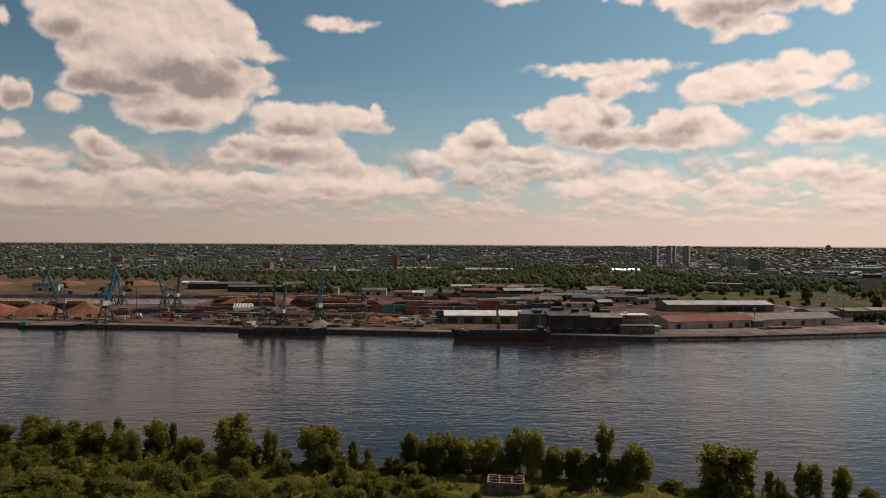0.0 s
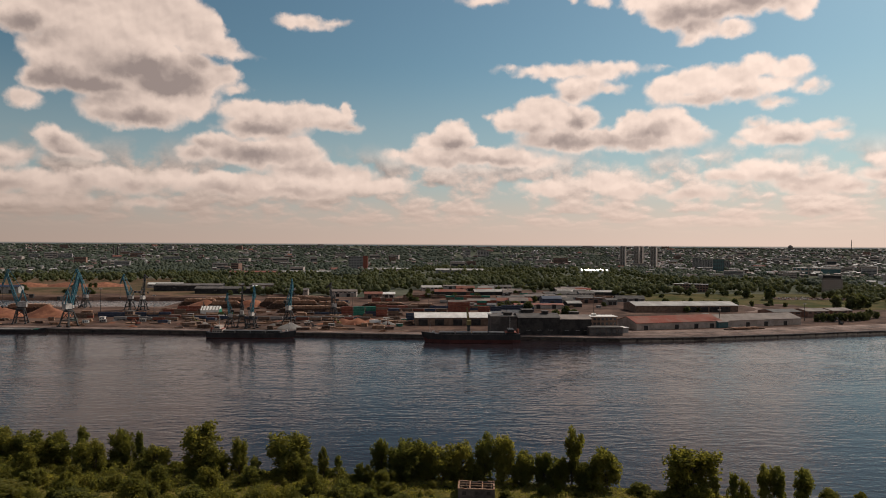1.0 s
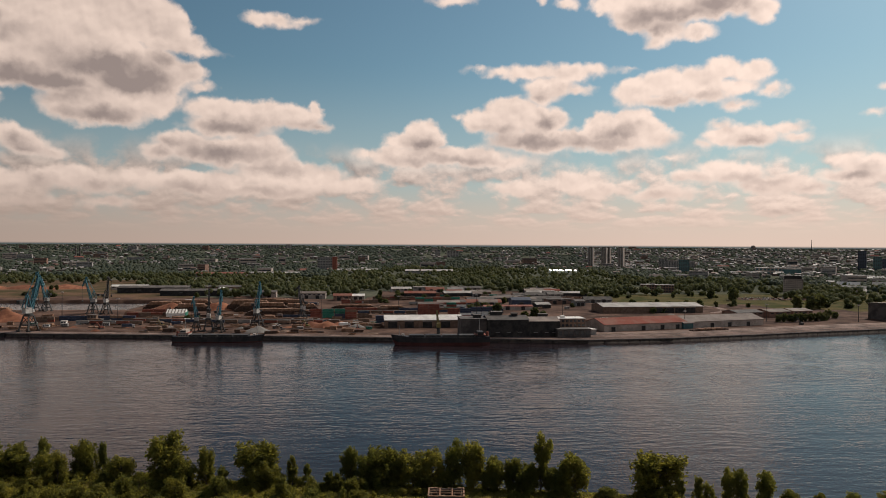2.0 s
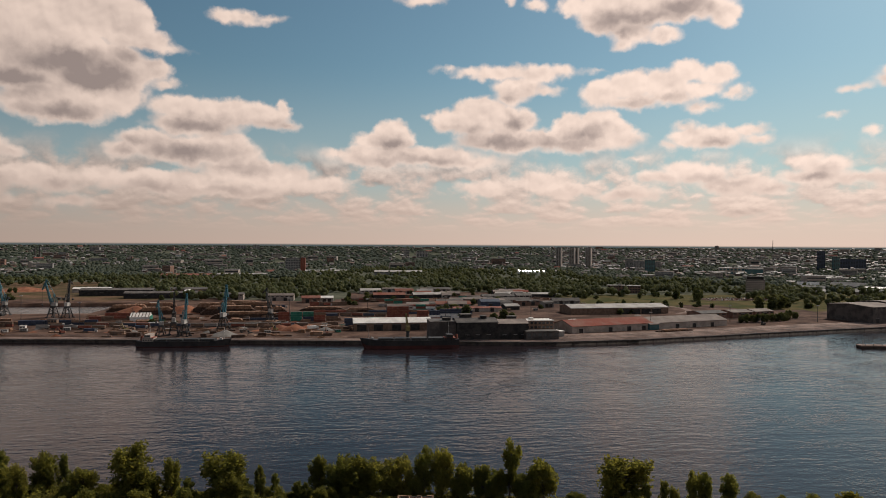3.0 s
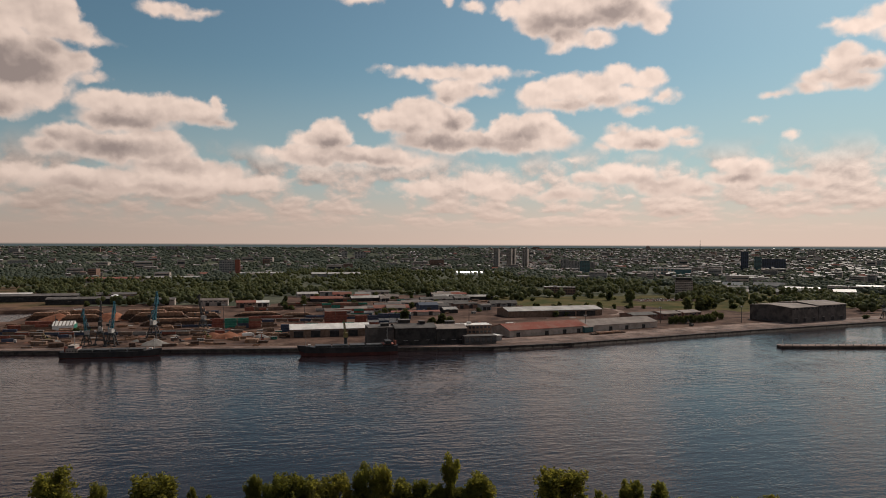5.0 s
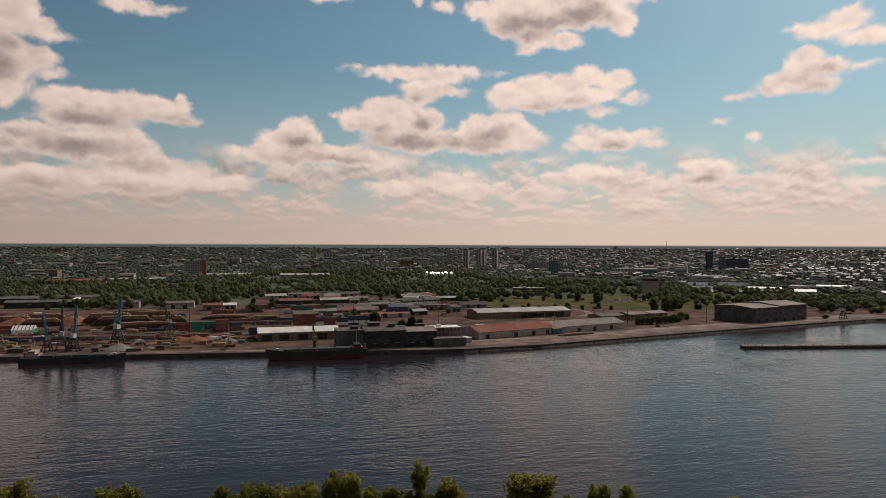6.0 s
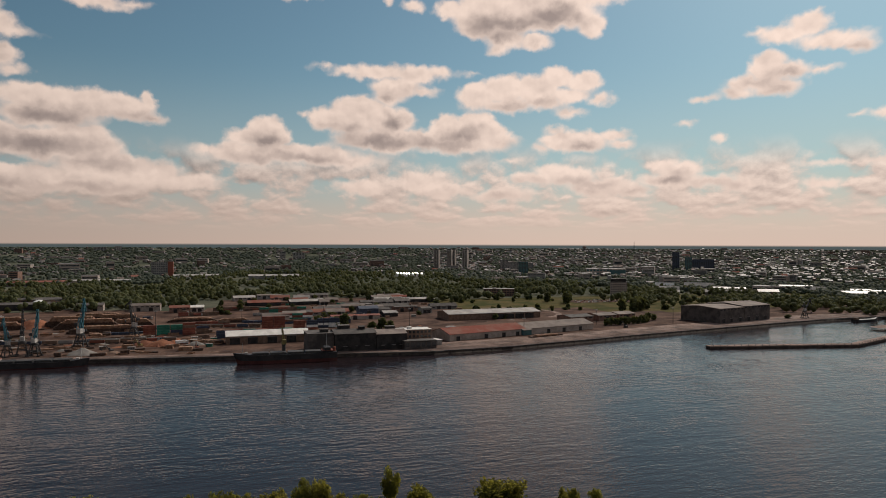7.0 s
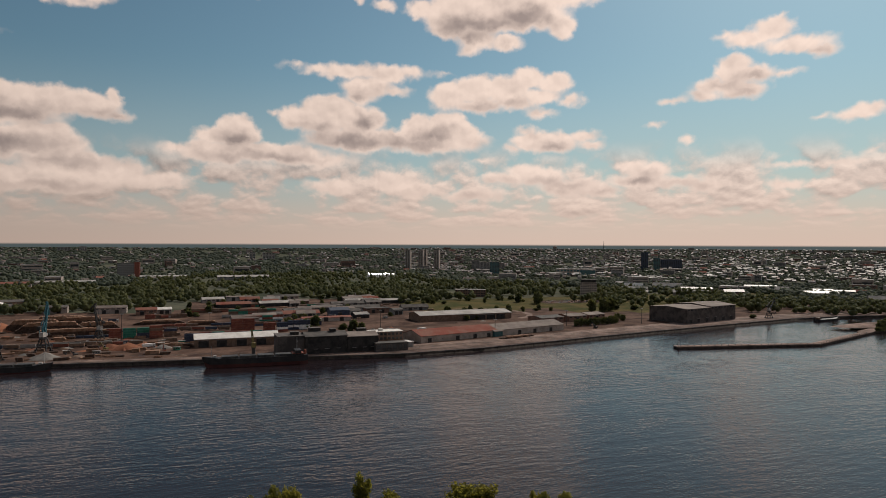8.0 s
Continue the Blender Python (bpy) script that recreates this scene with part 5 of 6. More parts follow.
def point_tower(x, y, turn, w, h):
    """A residential tower: dark body, pale vertical balcony bands."""
    ob = thing("apartment_tower", pose(x, y, land_z(x, y), 0, 0, turn), "tall slim apartment tower with pale vertical bands", "tower", "apartment towers")
    part("wall", block(-w / 2, w / 2, -w / 2, w / 2, -2, h), M_WALL, ob)
    part("roof", block(-w / 2 + 2, w / 2 - 2, -w / 2 + 2, w / 2 - 2, h, h + 3.5), M_ROOFDARK, ob)
    for c in (-0.42, 0.0, 0.42):
        part("balcony_band", block(w * c - w * 0.07, w * c + w * 0.07, -w / 2 - 0.8, -w / 2 + 0.1, 2, h - 2), M_GREY, ob)
    for s in range(int(h / 3.1)):
        for c in (-0.21, 0.21):
            part("window", block(w * c - w * 0.12, w * c + w * 0.12, -w / 2 - 0.15, -w / 2 + 0.1, s * 3.1 + 1, s * 3.1 + 2.7), M_GLASS, ob)
    return ob


for x, y, w in ((772, 2465, 22), (826, 2475, 22), (846, 2490, 18), (893, 2486, 24)):
    point_tower(x, y, -34, w * 0.86, 73)
flat_house("office_block", "dark teal glass office block", 893, 1990, -20, 30, 24, 41, M_TEAL, M_ROOFDARK, 10, 6, "building")
flat_house("hotel", "pale grey concrete slab hotel with a dark top", 667, 1085, -30, 29, 16, 28, M_WALL, M_ROOFDARK, 9, 9, "building", "", 4)
flat_house("hotel_attic", "dark plant storey on top of the hotel", 669, 1086, -30, 26, 13, 33, M_DARKWALL, M_ROOFDARK, 0, 0, "building")
flat_house("brick_block", "grey block with one red brick end", -190, 2141, 0, 44, 18, 40, M_GREY, M_ROOFDARK, 8, 9, "building")
flat_house("stair_tower", "red painted end tower of the block", -145, 2139, 0, 14, 20, 42, M_RUST, M_ROOFDARK, 0, 0, "building")
flat_house("dark_office", "large dark glass office building", 1690, 2180, -38, 78, 40, 42, M_NAVY, M_ROOFDARK, 9, 10, "building")
flat_house("slim_tower", "slim dark office tower", 1650, 2245, -38, 26, 22, 68, M_NAVY, M_ROOFDARK, 14, 4, "tower")
flat_house("slim_tower", "slim dark teal office tower", 1628, 2140, -38, 24, 20, 50, M_TEAL, M_ROOFDARK, 11, 4, "tower")
flat_house("brick_building", "long low brick building at the field's edge", 459, 1178, -22, 56, 16, 13, M_BRICK, M_ROOFPALE, 3, 12, "building")
flat_house("mall", "long pale shopping centre with a teal glass front", 1085, 1905, -28, 120, 40, 20, M_WALL, M_ROOFPALE, 2, 12, "building", glass=M_TEAL)
flat_house("glass_front", "teal glass entrance block", 1145, 1868, -28, 48, 30, 17, M_TEAL, M_ROOFPALE, 0, 0, "building")
for x, y, w, h in ((980, 2290, 62, 32), (1060, 2330, 40, 28), (1010, 2420, 30, 36)):
    flat_house("apartment_block", "grey slab apartment block", x, y, -25, w, 18, h, M_GREY, M_ROOFGREY, int(h / 3.2), int(w / 5), "building", "slab blocks")
# white glasshouse roof that catches the sun, far long halls
M_SHINE = mat("bare_metal_roof", (0.75, 0.73, 0.7), (0.85, 0.82, 0.78), 20, 0.3, metal=0.9, fine=0.1)
GLINT = random.Random(2)
for k in range(9):
    hall("glasshouse", "small hall with a gleaming steep metal roof", 492 + k * 8.5 + GLINT.uniform(-2, 2), 1955 - k * 2 + GLINT.uniform(-8, 8), 34 + GLINT.uniform(-5, 5), GLINT.uniform(3, 8), GLINT.uniform(4, 7), 8, 8 + GLINT.uniform(2, 3.4), M_WHITE, M_SHINE, (), category="hall", group="gleaming halls")
hall("factory_hall", "long factory hall with white rooflights", 70, 1880, -3, 130, 30, 9, 13, M_GREY, M_ROOFPALE, (), windows=10, category="hall")
hall("factory_hall", "long flat factory hall with a pale roof", -120, 1960, 2, 115, 34, 8, 11, M_WALL, M_ROOFPALE, (), windows=9, category="hall")
hall("factory_hall", "long hall with a faded orange roof", -440, 1700, 4, 120, 34, 8, 11, M_WALL, M_ROOFRED, (), windows=9, category="hall")
hall("factory_hall", "long flat factory hall with a pale roof", -330, 1740, 3, 130, 34, 8, 10.5, M_WALL, M_ROOFPALE, (), windows=9, category="hall")
for x, y, h in ((-1395, 3315, 66), (-1378, 3319, 68)):
    ob = thing("chimney", pose(x, y, land_z(x, y)), "tall slender dark factory chimney", "chimney", "factory chimneys")
    part("shaft", lathe(bmesh.new(), ((4.0, -3), (2.6, h - 18), (2.4, h - 17)), 12), M_ROOFDARK, ob)
    part("rim", lathe(bmesh.new(), ((2.9, h - 17), (2.9, h - 15)), 12), M_STEEL, ob)


# long sheds with bright roofs beyond the east woods
STREET = random.Random(41)
for _k in range(20):
    x, y = polar(STREET.uniform(33, 58), STREET.uniform(1340, 1750))
    w = STREET.uniform(28, 80)
    hall("shed", "long shed with a bright metal roof among trees", x, y, STREET.uniform(-48, -30), w, STREET.uniform(12, 20), STREET.uniform(5, 8), STREET.uniform(9, 13), STREET.choice((M_WALL, M_BRICK, M_GREY)), STREET.choice((M_ROOFPALE, M_ROOFPALE, M_TENT)), (), windows=6, category="shed", group="bright roofed sheds")


def town_kinds():
    """A few buildings to be repeated, each 1 by 1 by 1 in plan and height."""
    kinds = []
    for wall, roof, form, bands, label in ((M_WALL, M_ROOFPALE, "flat", 3, "pale low factory building with a flat roof"), (M_WALL, M_ROOFPALE, "flat", 2, "pale commercial building with a light roof"), (M_GREY, M_ROOFGREY, "flat", 5, "grey slab apartment building"),
                                           (M_WALL, M_ROOFRED, "gable", 2, "pale house with a red-brown pitched roof"), (M_BRICK, M_ROOFDARK, "gable", 2, "brick building with a dark pitched roof"), (M_WHITE, M_ROOFGREY, "gable", 2, "white house with a grey pitched roof"),
                                           (M_BRICK, M_ROOFDARK, "flat", 4, "brown brick block with a flat roof"), (M_WALL, M_ROOFPALE, "flat", 1, "long hall with a pale sheet roof")):
        ob = thing("town_building", Matrix.Identity(4), label, "building", "town buildings")
        if form == "flat":
            part("wall", block(-0.5, 0.5, -0.5, 0.5, -0.1, 1), wall, ob)
            part("roof", block(-0.51, 0.51, -0.51, 0.51, 1.002, 1.05), roof, ob)
        else:
            bm = gable_walls(1, 1, 0.62, 1.0)
            bmesh.ops.translate(bm, vec=(-0.5, -0.5, 0), verts=bm.verts)
            part("wall", bm, wall, ob)
            bm = gable_roof(1, 1, 0.63, 1.01, 0.04, 0.04)
            bmesh.ops.translate(bm, vec=(-0.5, -0.5, 0), verts=bm.verts)
            part("roof", bm, roof, ob)
        for s in range(bands):
            top = 0.92 if form == "flat" else 0.56
            z = top * (s + 0.35) / bands
            part("window_band", block(-0.46, 0.46, -0.503, -0.49, z, z + top / bands * 0.4), M_GLASS, ob)
        kinds.append((ob, form))
    return kinds


def build_town():
    rng, kinds, used = random.Random(12), town_kinds(), set()
    for k in range(500):
        az = rng.uniform(-38, 60)
        dense = az > 16
        if not dense and rng.random() < 0.45:
            continue
        r = 1650 + 3200 * rng.random() ** (1.05 if dense else 1.3)
        if az > 36:
            r = 1500 + 3400 * rng.random() ** 1.1
        if r < along(WOOD_BACK, az) - 40:
            continue
        x, y = polar(az, r)
        if noise.noise((x / 210, y / 420, 7.0)) > (0.42 if dense else 0.25):
            continue
        ob, form = rng.choice(kinds)
        big = 1.0 if r < 2600 else 1.35
        if form == "flat":
            w, d, h = rng.uniform(16, 52) * big, rng.uniform(14, 30), rng.choice((6, 8, 9, 12, 15, 18, 22))
        else:
            w, d, h = rng.uniform(12, 30) * big, rng.uniform(10, 15), rng.uniform(8, 13)
        m = pose(x, y, land_z(x, y) - 0.3 + (4.0 if r > 2600 else 0), 0, 0, -az + rng.gauss(0, 14)) @ Matrix.Diagonal((w, d, h, 1))
        if ob.name in used:
            ob = copy_thing(ob, Matrix.Identity(4))
        used.add(ob.name)
        ob.matrix_basis = m
    for ob, _ in kinds:
        if ob.name not in used:
            ob.matrix_basis = pose(300, 2400, land_z(300, 2400)) @ Matrix.Diagonal((30, 15, 9, 1))


build_town()
for az, r, w, h in ((-9, 4600, 70, 22), (-7.6, 4620, 40, 26), (4.6, 3600, 26, 40), (5.6, 3620, 60, 34)):
    x, y = polar(az, r)
    flat_house("high_rise", "distant hazy grey high-rise on the horizon", x, y, -az, w, 20, h, M_GREY, M_ROOFGREY, 5, 4, "building", "distant high-rises")
x, y = polar(29.5, 4750)
ob = thing("domed_hall", pose(x, y, land_z(x, y)), "round domed hall standing out on the horizon", "building")
part("drum", lathe(bmesh.new(), ((13, -2), (13, 20)), 20), M_GREY, ob)
part("dome", lathe(bmesh.new(), ((15, 20), (14.2, 24), (11, 29), (6, 32.5), (1, 34)), 20), M_ROOFGREY, ob)
x, y = polar(33.4, 4800)
ob = thing("radio_mast", pose(x, y, land_z(x, y)), "thin lattice radio mast on the horizon", "mast")
part("mast", lattice(bmesh.new(), (0, 0, 0), (0, 0, 66), 3, 1, 10, 0.5), M_STEEL, ob)


def parked_cars():
    rng = random.Random(9)
    kinds = []
    for m, c in ((M_WHITE, "white"), (M_STEEL, "dark"), (M_RUST, "red"), (M_CAB, "silver")):
        ob = thing("car", Matrix.Identity(4), c + " car parked in the open lot", "car", "parked cars")
        bm = block(-2.1, 2.1, -0.9, 0.9, 0.35, 0.95)
        part("body", bm, m, ob)
        part("cabin", box(bmesh.new(), -1.3, 1.0, -0.8, 0.8, 0.95, 1.45), M_GLASS, ob)
        part("roof", block(-1.0, 0.7, -0.75, 0.75, 1.45, 1.5), m, ob)
        for wx in (-1.3, 1.3):
            for wy in (-0.92, 0.72):
                w = part("wheel", lathe(bmesh.new(), ((0.32, 0), (0.32, 0.2)), 10), M_STEEL, ob)
                w.matrix_basis = pose(wx, wy + 0.2, 0.32, 90)
        kinds.append(ob)
    first = set()
    for k in range(120):
        if k < 80:
            x, y = rng.uniform(556, 668), 1000 + 8 * rng.randint(0, 5) + rng.uniform(-1, 1)
        else:
            x, y = rng.uniform(740, 860), 985 + 8 * rng.randint(0, 3) + rng.uniform(-1, 1)
        ob = rng.choice(kinds)
        m = pose(x, y, PORT_Z + 0.02, 0, 0, 60 + rng.gauss(0, 5))
        if ob.name in first:
            copy_thing(ob, m)
        else:
            first.add(ob.name)
            ob.matrix_basis = m


parked_cars()


def ruin():
    """The roofless hut on the near bank."""
    ob = thing("ruined_hut", pose(15.6, 219.2, 1.5, 0, 0, -6), "roofless ruined hut with bare pale wall tops", "ruin")
    rng = random.Random(6)
    for name, b in (("front_wall", (0, 11.8, 0, 0.4)), ("back_wall", (0, 11.8, 7.2, 7.6)), ("side_wall", (0, 0.4, 0.41, 7.19)), ("side_wall", (11.4, 11.8, 0.41, 7.19)), ("inner_wall", (3.7, 4.0, 0.41, 7.19)), ("inner_wall", (7.7, 8.0, 0.41, 7.19))):
        wall = part(name, block(*b, -0.5, 2.5), M_HALL, ob)
        bm, long_x = bmesh.new(), b[1] - b[0] > b[3] - b[2]
        span = (b[1] - b[0]) if long_x else (b[3] - b[2])
        t = 0.0
        while t < span - 0.2:  # broken coping, stone by stone
            step = min(rng.uniform(0.9, 2.4), span - t)
            z = 2.5 + rng.uniform(0.12, 0.34)
            if rng.random() < 0.9:
                box(bm, *((b[0] + t, b[0] + t + step - 0.05, b[2] - 0.06, b[3] + 0.06) if long_x else (b[0] - 0.06, b[1] + 0.06, b[2] + t, b[2] + t + step - 0.05)), 2.5, z)
            t += step
        part("coping", bm, M_LOG, wall, "pale bare wall top")
    for y in (2.6, 5.0):
        part("tie_beam", beam(bmesh.new(), (0.2, y, 2.68), (11.6, y + 0.3, 2.6), 0.24), M_LOG, ob)
    for k in range(6):
        x = 1.2 + k * 1.9
        part("rafter", beam(bmesh.new(), (x, 0.2, 2.6), (x + rng.uniform(-0.8, 0.8), rng.uniform(3, 7), rng.uniform(1.0, 2.6)), 0.16), M_BARK, ob)
    for x in (1.4, 5.4, 9.2):
        part("window", block(x, x + 1.2, -0.05, 0.1, 0.7, 1.8), M_DARKWALL, ob)


ruin()

# ---- clutter of the port yard ----


def rail_wagon(x, y, turn, colour, words):
    ob = thing("rail_wagon", pose(x, y, PORT_Z, 0, 0, turn), words + " rail wagon standing on the port siding", "wagon", "rail wagons")
    part("body", block(0, 12.5, 0, 2.8, 1.3, 3.9), colour, ob)
    part("roof", gable_roof(12.5, 2.8, 3.92, 4.3, 0.05, 0.08), M_ROOFDARK, ob)
    part("underframe", block(0.2, 12.3, 0.4, 2.4, 0.75, 1.28), M_STEEL, ob)
    for wx in (1.8, 3.4, 9.2, 10.8):
        w = part("wheelset", lathe(bmesh.new(), ((0.46, 0), (0.46, 0.2), (0.1, 0.21), (0.1, 1.6), (0.46, 1.61), (0.46, 1.8)), 12), M_STEEL, ob)
        w.matrix_basis = pose(wx, 2.3, 0.46, 90)


def timber_bundle(x, y, turn, length, wide, high, seed):
    rng = random.Random(seed)
    ob = thing("timber_bundle", pose(x, y, PORT_Z, 0, 0, turn), "strapped bundle of sawn timber lying in the yard", "timber", "timber bundles")
    wood = rng.choice((M_LOG, M_LOGEND, M_LOG, M_BROWN))
    for j in range(high):
        o, i = rng.uniform(-0.5, 0.5), rng.uniform(0, 0.5)
        part("layer", block(o, length + o, i, wide * 1.2 - i, 0.15 + j * 1.1, 1.2 + j * 1.1), wood, ob)
    for f in (0.25, 0.75):
        part("strap", block(length * f, length * f + 0.15, -0.05, wide * 1.2 + 0.05, 0.1, high * 1.1 + 0.2), M_STEEL, ob)


def excavator(x, y, turn, colour, word):
    ob = thing("material_handler", pose(x, y, PORT_Z, 0, 0, turn), word + " material handler with a raised arm in the yard", "excavator", "yard machines")
    for s in (-1.2, 0.7):
        part("track", block(-2, 2, s, s + 0.6, 0, 0.9), M_STEEL, ob)
    body = part("body", block(-2.4, 1.4, -1.4, 1.4, 0.95, 2.6), colour, ob)
    part("cab", block(0.4, 1.9, -1.3, -0.1, 2.6, 4.2), M_GLASS, body)
    bm = beam(bmesh.new(), (1.2, 0.4, 2.2), (4.2, 0.4, 7.0), 0.7, 0.5)
    part("boom", bm, colour, ob)
    part("stick", beam(bmesh.new(), (4.2, 0.4, 7.0), (7.0, 0.4, 3.4), 0.5, 0.35), colour, ob)
    grab = part("grab", lathe(bmesh.new(), ((0.2, -1.0), (0.9, -0.4), (0.3, 0.4)), 8), M_STEEL, ob)
    grab.location = (7.0, 0.4, 3.0)


def light_mast(x, y, h):
    ob = thing("light_mast", pose(x, y, PORT_Z), "slim steel floodlight mast in the port", "lamp", "floodlight masts")
    part("pole", beam(bmesh.new(), (0, 0, 0), (0, 0, h), 0.55, 0.3), M_STEEL, ob)
    head = bmesh.new()
    box(head, -1.6, 1.6, -0.4, 0.4, h, h + 0.9)
    part("lamp_head", head, M_CAB, ob)


def hut(x, y, turn, colour, word):
    ob = thing("site_hut", pose(x, y, PORT_Z, 0, 0, turn), "small " + word + " site hut in the yard", "hut", "site huts")
    part("body", block(0, 6, 0, 2.6, 0.2, 2.8), colour, ob)
    part("roof", block(-0.2, 6.2, -0.2, 2.8, 2.8, 3.0), M_ROOFPALE, ob)
    part("door", block(0.6, 1.5, -0.06, 0.05, 0.2, 2.3), M_STEEL, ob)
    for wx in (2.4, 4.2):
        part("window", block(wx, wx + 1.1, -0.06, 0.05, 1.2, 2.2), M_GLASS, ob)


def quay_at(x, back):
    return along(QUAY, x) + back


def clutter():
    rng = random.Random(31)
    for k in range(120):
        x = rng.choice((rng.uniform(-480, -190), rng.uniform(-230, 0), rng.uniform(-130, 0)))
        back = rng.choice((rng.uniform(14, 60), rng.uniform(45, 130), rng.uniform(130, 260)))
        y = quay_at(x, back)
        if BASIN[0] - 10 < x < BASIN[1] + 10 and y > BASIN[2] - 40:
            continue
        timber_bundle(x, y, rng.gauss(0, 6), rng.uniform(5, 14), rng.randint(2, 5), rng.randint(1, 3), k)
    for k in range(34):
        x = rng.uniform(20, 330)
        timber_bundle(x, rng.uniform(840, 1120), rng.gauss(0, 10), rng.uniform(4, 12), rng.randint(2, 5), rng.randint(1, 2), 500 + k)
    for row, (x0, back, n) in enumerate(((-250, 92, 12), (-120, 100, 6), (-90, 205, 10), (-300, 72, 5), (40, 330, 9))):
        for k in range(n):
            x = x0 + k * 13.4
            c, w = rng.choice(((M_RUST, "rusty red"), (M_BROWN, "brown"), (M_BROWN, "brown"), (M_NAVY, "dark blue"), (M_GREY, "grey")))
            turn = math.degrees(math.atan2(along(QUAY, x0 + n * 13.4) - along(QUAY, x0), n * 13.4))
            rail_wagon(x, along(QUAY, x0) + k * 13.4 * math.tan(radians(turn)) + back, turn, c, w)
    for x, back, c, w in ((-430, 34, M_YELLOW, "yellow"), (-262, 40, M_RUST, "red"), (-210, 60, M_YELLOW, "yellow"), (-90, 38, M_STEEL, "dark"), (-70, 70, M_YELLOW, "yellow"), (-20, 45, M_RUST, "red"), (-190, 240, M_YELLOW, "yellow"), (-250, 215, M_STEEL, "dark"), (230, 60, M_YELLOW, "yellow"), (440, 55, M_STEEL, "dark")):
        excavator(x, quay_at(x, back), rng.uniform(0, 360), c, w)
    for x, back, h in ((-510, 60, 24), (-350, 150, 26), (-265, 90, 24), (-180, 120, 26), (-60, 110, 28), (20, 130, 26), (110, 190, 24), (200, 160, 22), (305, 68, 16), (420, 90, 18), (520, 60, 18)):
        light_mast(x, quay_at(x, back), h)
    for k in range(22):
        x = rng.choice((rng.uniform(-340, -200), rng.uniform(-110, 0), rng.uniform(40, 260)))
        back = rng.uniform(40, 120) if x < 0 else rng.uniform(240, 420)
        c, w = rng.choice(((M_WHITE, "white"), (M_BROWN, "brown"), (M_GREY, "grey"), (M_GREEN, "green")))
        hut(x, quay_at(x, back), rng.gauss(0, 8), c, w)
    # loose heaps and tumbled planks all over the yard
    for k in range(84):
        x = rng.uniform(-330, 0) if k % 3 else rng.uniform(190, 420)
        y = quay_at(x, rng.choice((rng.uniform(20, 120), rng.uniform(40, 190))))
        if 190 < x and y < 720 or x < BASIN[1] + 12 and y > BASIN[2] - 20:
            continue
        m, word, kind = rng.choice(((M_LOGEND, "dark bark", "bark_heap"), (M_CHIPS, "orange sawdust", "sawdust_heap"), (M_GRAVEL, "grey gravel", "gravel_heap"), (M_BROWN, "brown earth", "earth_heap")))
        heap(kind, "small " + word + " heap on the yard ground", x, y, rng.uniform(2.5, 8), rng.uniform(2, 5), rng.uniform(0.9, 2.6), m, 200 + k * 1.7, "heap", "small yard heaps")
    planks = bmesh.new()
    for k in range(80):
        x = rng.uniform(-330, 10)
        y = quay_at(x, rng.uniform(16, 200))
        if x < BASIN[1] + 12 and y > BASIN[2] - 20:
            continue
        m, long_way = pose(x, y, PORT_Z, 0, 0, rng.gauss(0, 14)), rng.uniform(5, 14)
        for j in range(rng.randint(7, 16)):
            o, z, t = rng.uniform(-1.6, 1.6), 0.15 + 0.14 * j * rng.uniform(0.4, 1), rng.uniform(-1.2, 1.2)
            beam(planks, m @ Vector((t, o, z)), m @ Vector((t + long_way * rng.uniform(0.6, 1), o + rng.uniform(-0.9, 0.9), z + rng.uniform(0, 0.2))), rng.uniform(0.25, 0.5))
    tagged(part("loose_planks", planks, M_LOG), "rough loose planks tumbled over the port yard", "timber", kind="stuff")
    # crane rails along the quay
    for (x0, y0), (x1, y1) in zip(QUAY[1:-3], QUAY[2:-2]):
        d = Vector((x1 - x0, y1 - y0, 0))
        for back in (6, 15, 27, 33):
            rail = tagged(part("rail", block(0, d.length, back, back + 0.5, PORT_Z - 0.2, PORT_Z + 0.06), M_STEEL), "worn steel crane rail set in the quay", "rail", kind="structure")
            rail.matrix_basis = pose(x0, y0, 0, 0, 0, math.degrees(math.atan2(d.y, d.x)))
    # ring track of bare earth by the field
    bm = bmesh.new()
    loops = []
    for k in range(19):
        a = radians(-70 + k * 10)
        loops.append([bm.verts.new((385 + r * math.cos(a), 880 + (r + 12) * math.sin(a), PORT_Z + 0.05)) for r in (58, 66)])
    for a, b in zip(loops, loops[1:]):
        bm.faces.new((a[0], a[1], b[1], b[0]))
    tagged(part("track", bm, M_QUAY), "curved bare earth track round the shed", "track", kind="structure")
    # sports lawn and car park behind the field
    tagged(part("car_park", block(548, 676, 994, 1048, PORT_Z - 0.4, PORT_Z + 0.02), M_DIRT), "worn tarmac car park beside the woods", "car park", kind="structure")


clutter()

# trees inside the port
YARD_TREES = [
    (430, 709, 8, 4.5), (437, 710, 9, 4.5), (444, 710, 8.5, 4.5), (451, 711, 9, 4.5), (458, 712, 9.5, 4.5), (465, 714, 8.5, 4.5), (472, 715, 9, 4.5), (479, 717, 9, 4.5), (486, 719, 9.5, 5), (493, 722, 9, 4.5), (504, 734, 11, 5), (518, 742, 8, 4), (547, 857, 18, 9), (562, 854, 20, 10), (580, 860, 19, 9), (601, 876, 14, 7),
    (171, 750, 12, 7), (180, 750, 9, 5), (139, 809, 12, 7), (104, 789, 13, 6.5), (126, 786, 11, 6), (160, 752, 8, 5), (365, 880, 6, 5),
    (528, 991, 20, 9), (540, 1010, 17, 8), (515, 1030, 16, 8),
]
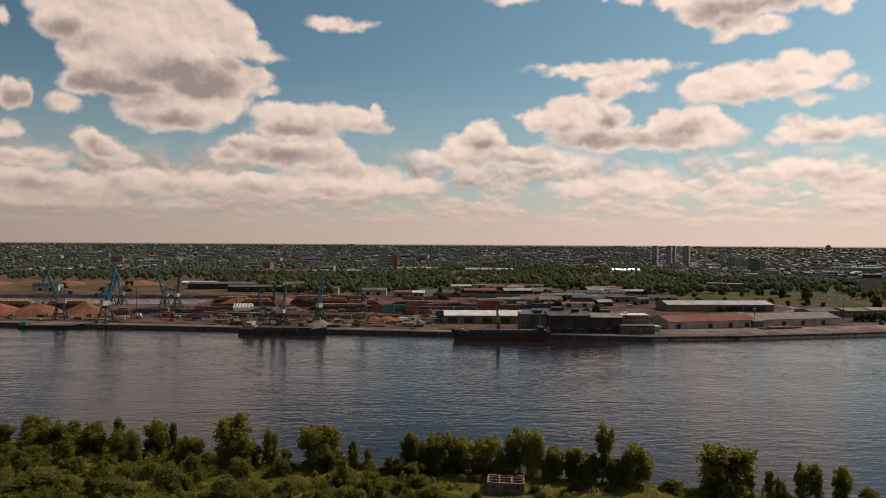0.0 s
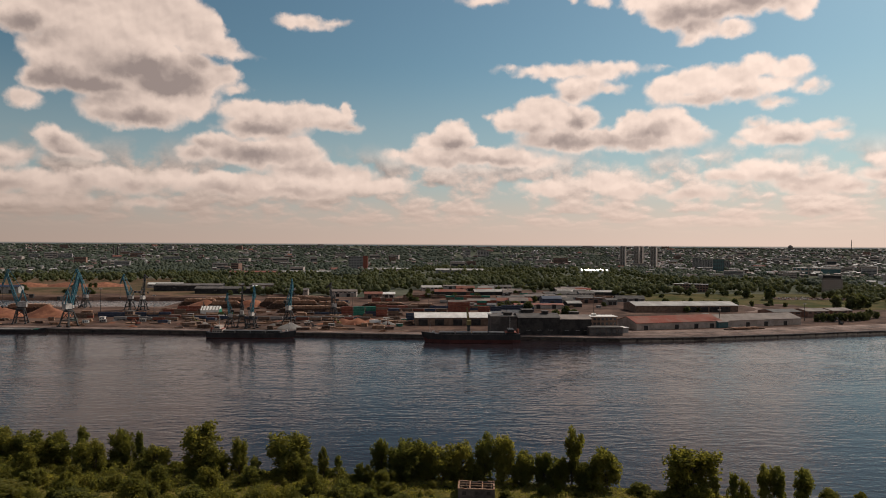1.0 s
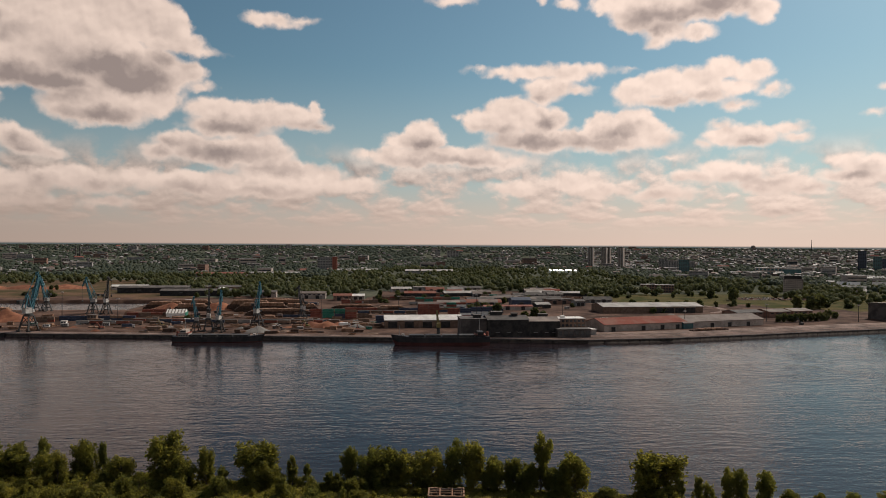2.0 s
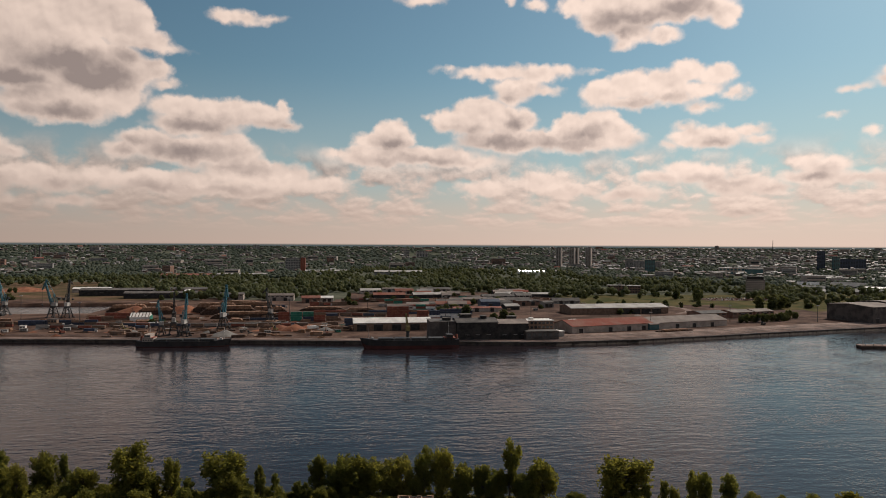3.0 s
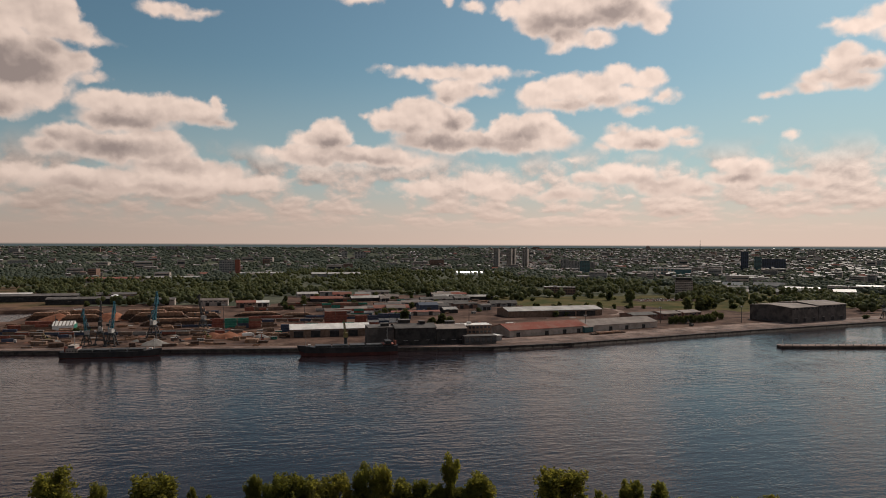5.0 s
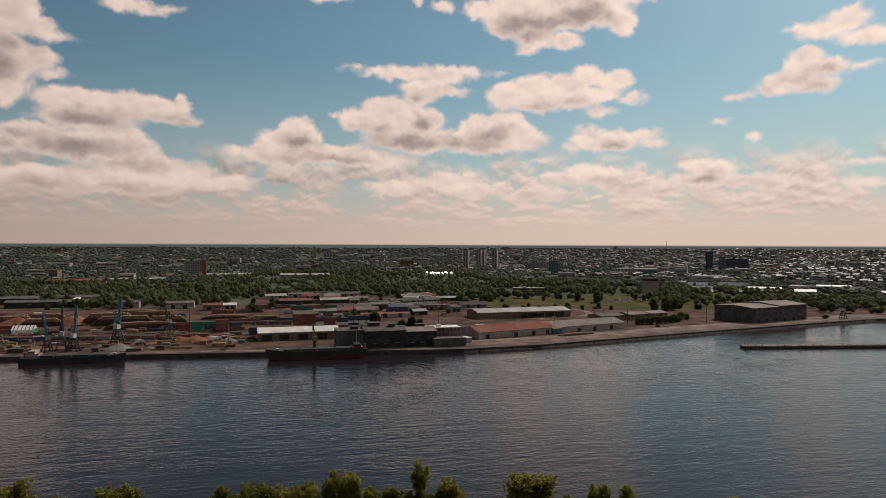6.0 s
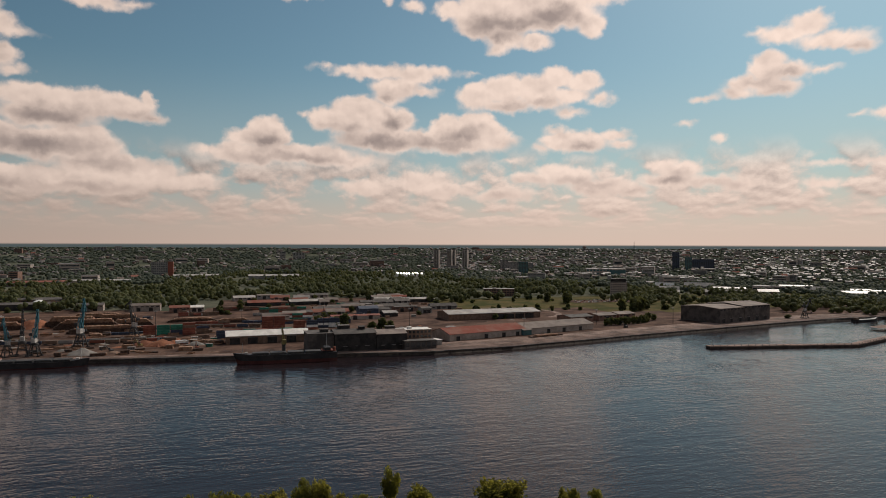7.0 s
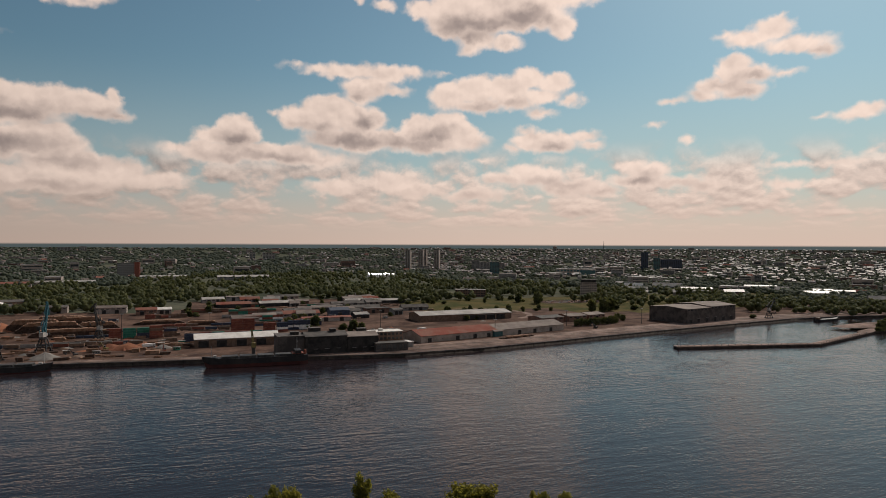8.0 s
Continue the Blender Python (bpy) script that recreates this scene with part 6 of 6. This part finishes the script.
for _k in range(40):  # small trees between the yard sheds
    YARD_TREES.append((YARD.uniform(0, 320), YARD.uniform(850, 1230), YARD.uniform(5, 11), YARD.uniform(4, 7)))
for _k in range(30):  # bushes and trees along the field
    YARD_TREES.append((YARD.uniform(330, 540), YARD.choice((YARD.uniform(880, 920), YARD.uniform(1040, 1110))), YARD.uniform(3, 9), YARD.uniform(3, 6)))
for _k in range(14):  # bushes beyond the dock
    YARD_TREES.append((YARD.uniform(-700, -160), YARD.uniform(1030, 1300), YARD.uniform(3, 9), YARD.uniform(4, 8)))
PORT_SHRUBS = [(-203, 752, 5, 5), (-192, 750, 5, 5), (-180, 748, 4, 4), (700, 712, 5, 5), (345, 812, 6, 5), (330, 806, 7, 4), (620, 860, 8, 7), (745, 566, 9, 6), (758, 574, 11, 7), (772, 580, 10, 7), (786, 588, 12, 8), (735, 560, 5, 5)]


def plant_yard():
    rng = random.Random(17)
    kinds = [plant("round", s, 0.5, m, "tree", "leafy green tree standing in the port", "tree", 36) for s, m in ((51, M_LEAF_FAR), (52, M_LEAF_FAR), (53, M_LEAF_FAR))]
    for k in kinds:
        tagged(k, group="trees in the port")
    fresh = list(kinds)
    for x, y, h, w in YARD_TREES + PORT_SHRUBS:
        m = pose(x, y, land_z(x, y) - (0.8 if y < 600 else 0), 0, 0, rng.uniform(0, 360)) @ Matrix.Diagonal((w / 4.9, w / 4.9, h / 12, 1))
        ob = fresh.pop() if fresh else copy_thing(rng.choice(kinds), Matrix.Identity(4))
        ob.matrix_basis = m


plant_yard()
heap("islet", "low sandy islet at the end of the pier", 790, 600, 70, 22, 5.0, M_QUAY, 91, "islet")


def far_roofs():
    """Very many small far houses: boxes with bright and dark roofs."""
    rng = np.random.default_rng(77)
    corner = np.array([(-1, -1, -1), (1, -1, -1), (1, 1, -1), (-1, 1, -1), (-1, -1, 1), (1, -1, 1), (1, 1, 1), (-1, 1, 1)], float)
    side = np.array([(0, 1, 5, 4), (1, 2, 6, 5), (2, 3, 7, 6), (3, 0, 4, 7)])
    walls_v, walls_f, roofs_v, roofs_f, n, m = [], [], [], [], 0, 0
    for k in range(6500):
        az = rng.uniform(-40, 62)
        if az < 16 and rng.uniform() < 0.62:
            continue
        r = (1750 if az < 24 else 1950) + 3200 * rng.uniform() ** 0.9
        if r > 4900 or r < along(WOOD_BACK, az):
            continue
        x, y = polar(az, r)
        if noise.noise((x / 210, y / 420, 7.0)) > (0.2 if az > 16 else 0.05) and rng.uniform() < 0.85:
            continue
        w, d, h = rng.uniform(3, 9), rng.uniform(3.5, 6), rng.uniform(2.2, 5)
        turn = radians(-az + rng.normal() * 25)
        c, s = math.cos(turn), math.sin(turn)
        p = corner * (w, d, h)
        p = np.stack([p[:, 0] * c - p[:, 1] * s, p[:, 0] * s + p[:, 1] * c, p[:, 2]], 1) + (x, y, land_z(x, y) + h * 0.9 + (3.0 if r > 2600 else 0))
        walls_v.append(p), walls_f.append(side + n)
        n += 8
        top = p[4:] + (0, 0, 0.3)
        low = p[4:] - (0, 0, 0.3)
        ridge = (top + top[[3, 2, 1, 0]]) / 2 + (0, 0, rng.uniform(0.6, 2.6))
        roofs_v.append(np.concatenate([low, ridge[:2]]))
        roofs_f.append(np.array([(0, 1, 5, 4), (2, 3, 4, 5)]) + m)
        m += 6
    tagged(part("far_house_walls", mesh_from("far_house_walls", np.concatenate(walls_v), np.concatenate(walls_f)), M_FARWALL), "walls of countless small houses in the far town", "houses", kind="stuff")
    tagged(part("far_house_roofs", mesh_from("far_house_roofs", np.concatenate(roofs_v), np.concatenate(roofs_f)), M_FARROOF), "pale and rusty roofs of countless far houses", "houses", kind="stuff")


def island_colours(name, stops, rough, spec):
    m = bpy.data.materials.new(name)
    m.use_nodes = True
    n = Nodes(m.node_tree)
    bsdf = m.node_tree.nodes["Principled BSDF"]
    ramp = n.put("ShaderNodeValToRGB")
    ramp.color_ramp.interpolation = "CONSTANT"
    for k, (p, col) in enumerate(stops):
        e = ramp.color_ramp.elements[k] if k < 2 else ramp.color_ramp.elements.new(p)
        e.position, e.color = p, (*col, 1)
    geo = n.put("ShaderNodeNewGeometry")
    n.link(geo.outputs["Random Per Island"], ramp.inputs[0])
    grain = n.noise(geo.outputs["Position"], 0.3, 3)
    n.link(n.mix(n.math("MULTIPLY", grain, 0.5), ramp.outputs[0], (0.12, 0.11, 0.10)), bsdf.inputs["Base Color"])
    bsdf.inputs["Roughness"].default_value, bsdf.inputs["Specular IOR Level"].default_value = rough, spec
    return m


M_FARWALL = island_colours("far_walls", ((0, (0.14, 0.125, 0.115)), (0.3, (0.24, 0.21, 0.19)), (0.6, (0.12, 0.08, 0.065)), (0.85, (0.36, 0.33, 0.3))), 0.9, 0.2)
M_FARROOF = island_colours("far_roofs", ((0, (0.09, 0.08, 0.072)), (0.35, (0.2, 0.175, 0.16)), (0.62, (0.42, 0.39, 0.36)), (0.74, (0.17, 0.085, 0.06)), (0.93, (0.55, 0.51, 0.47))), 0.6, 0.3)
far_roofs()
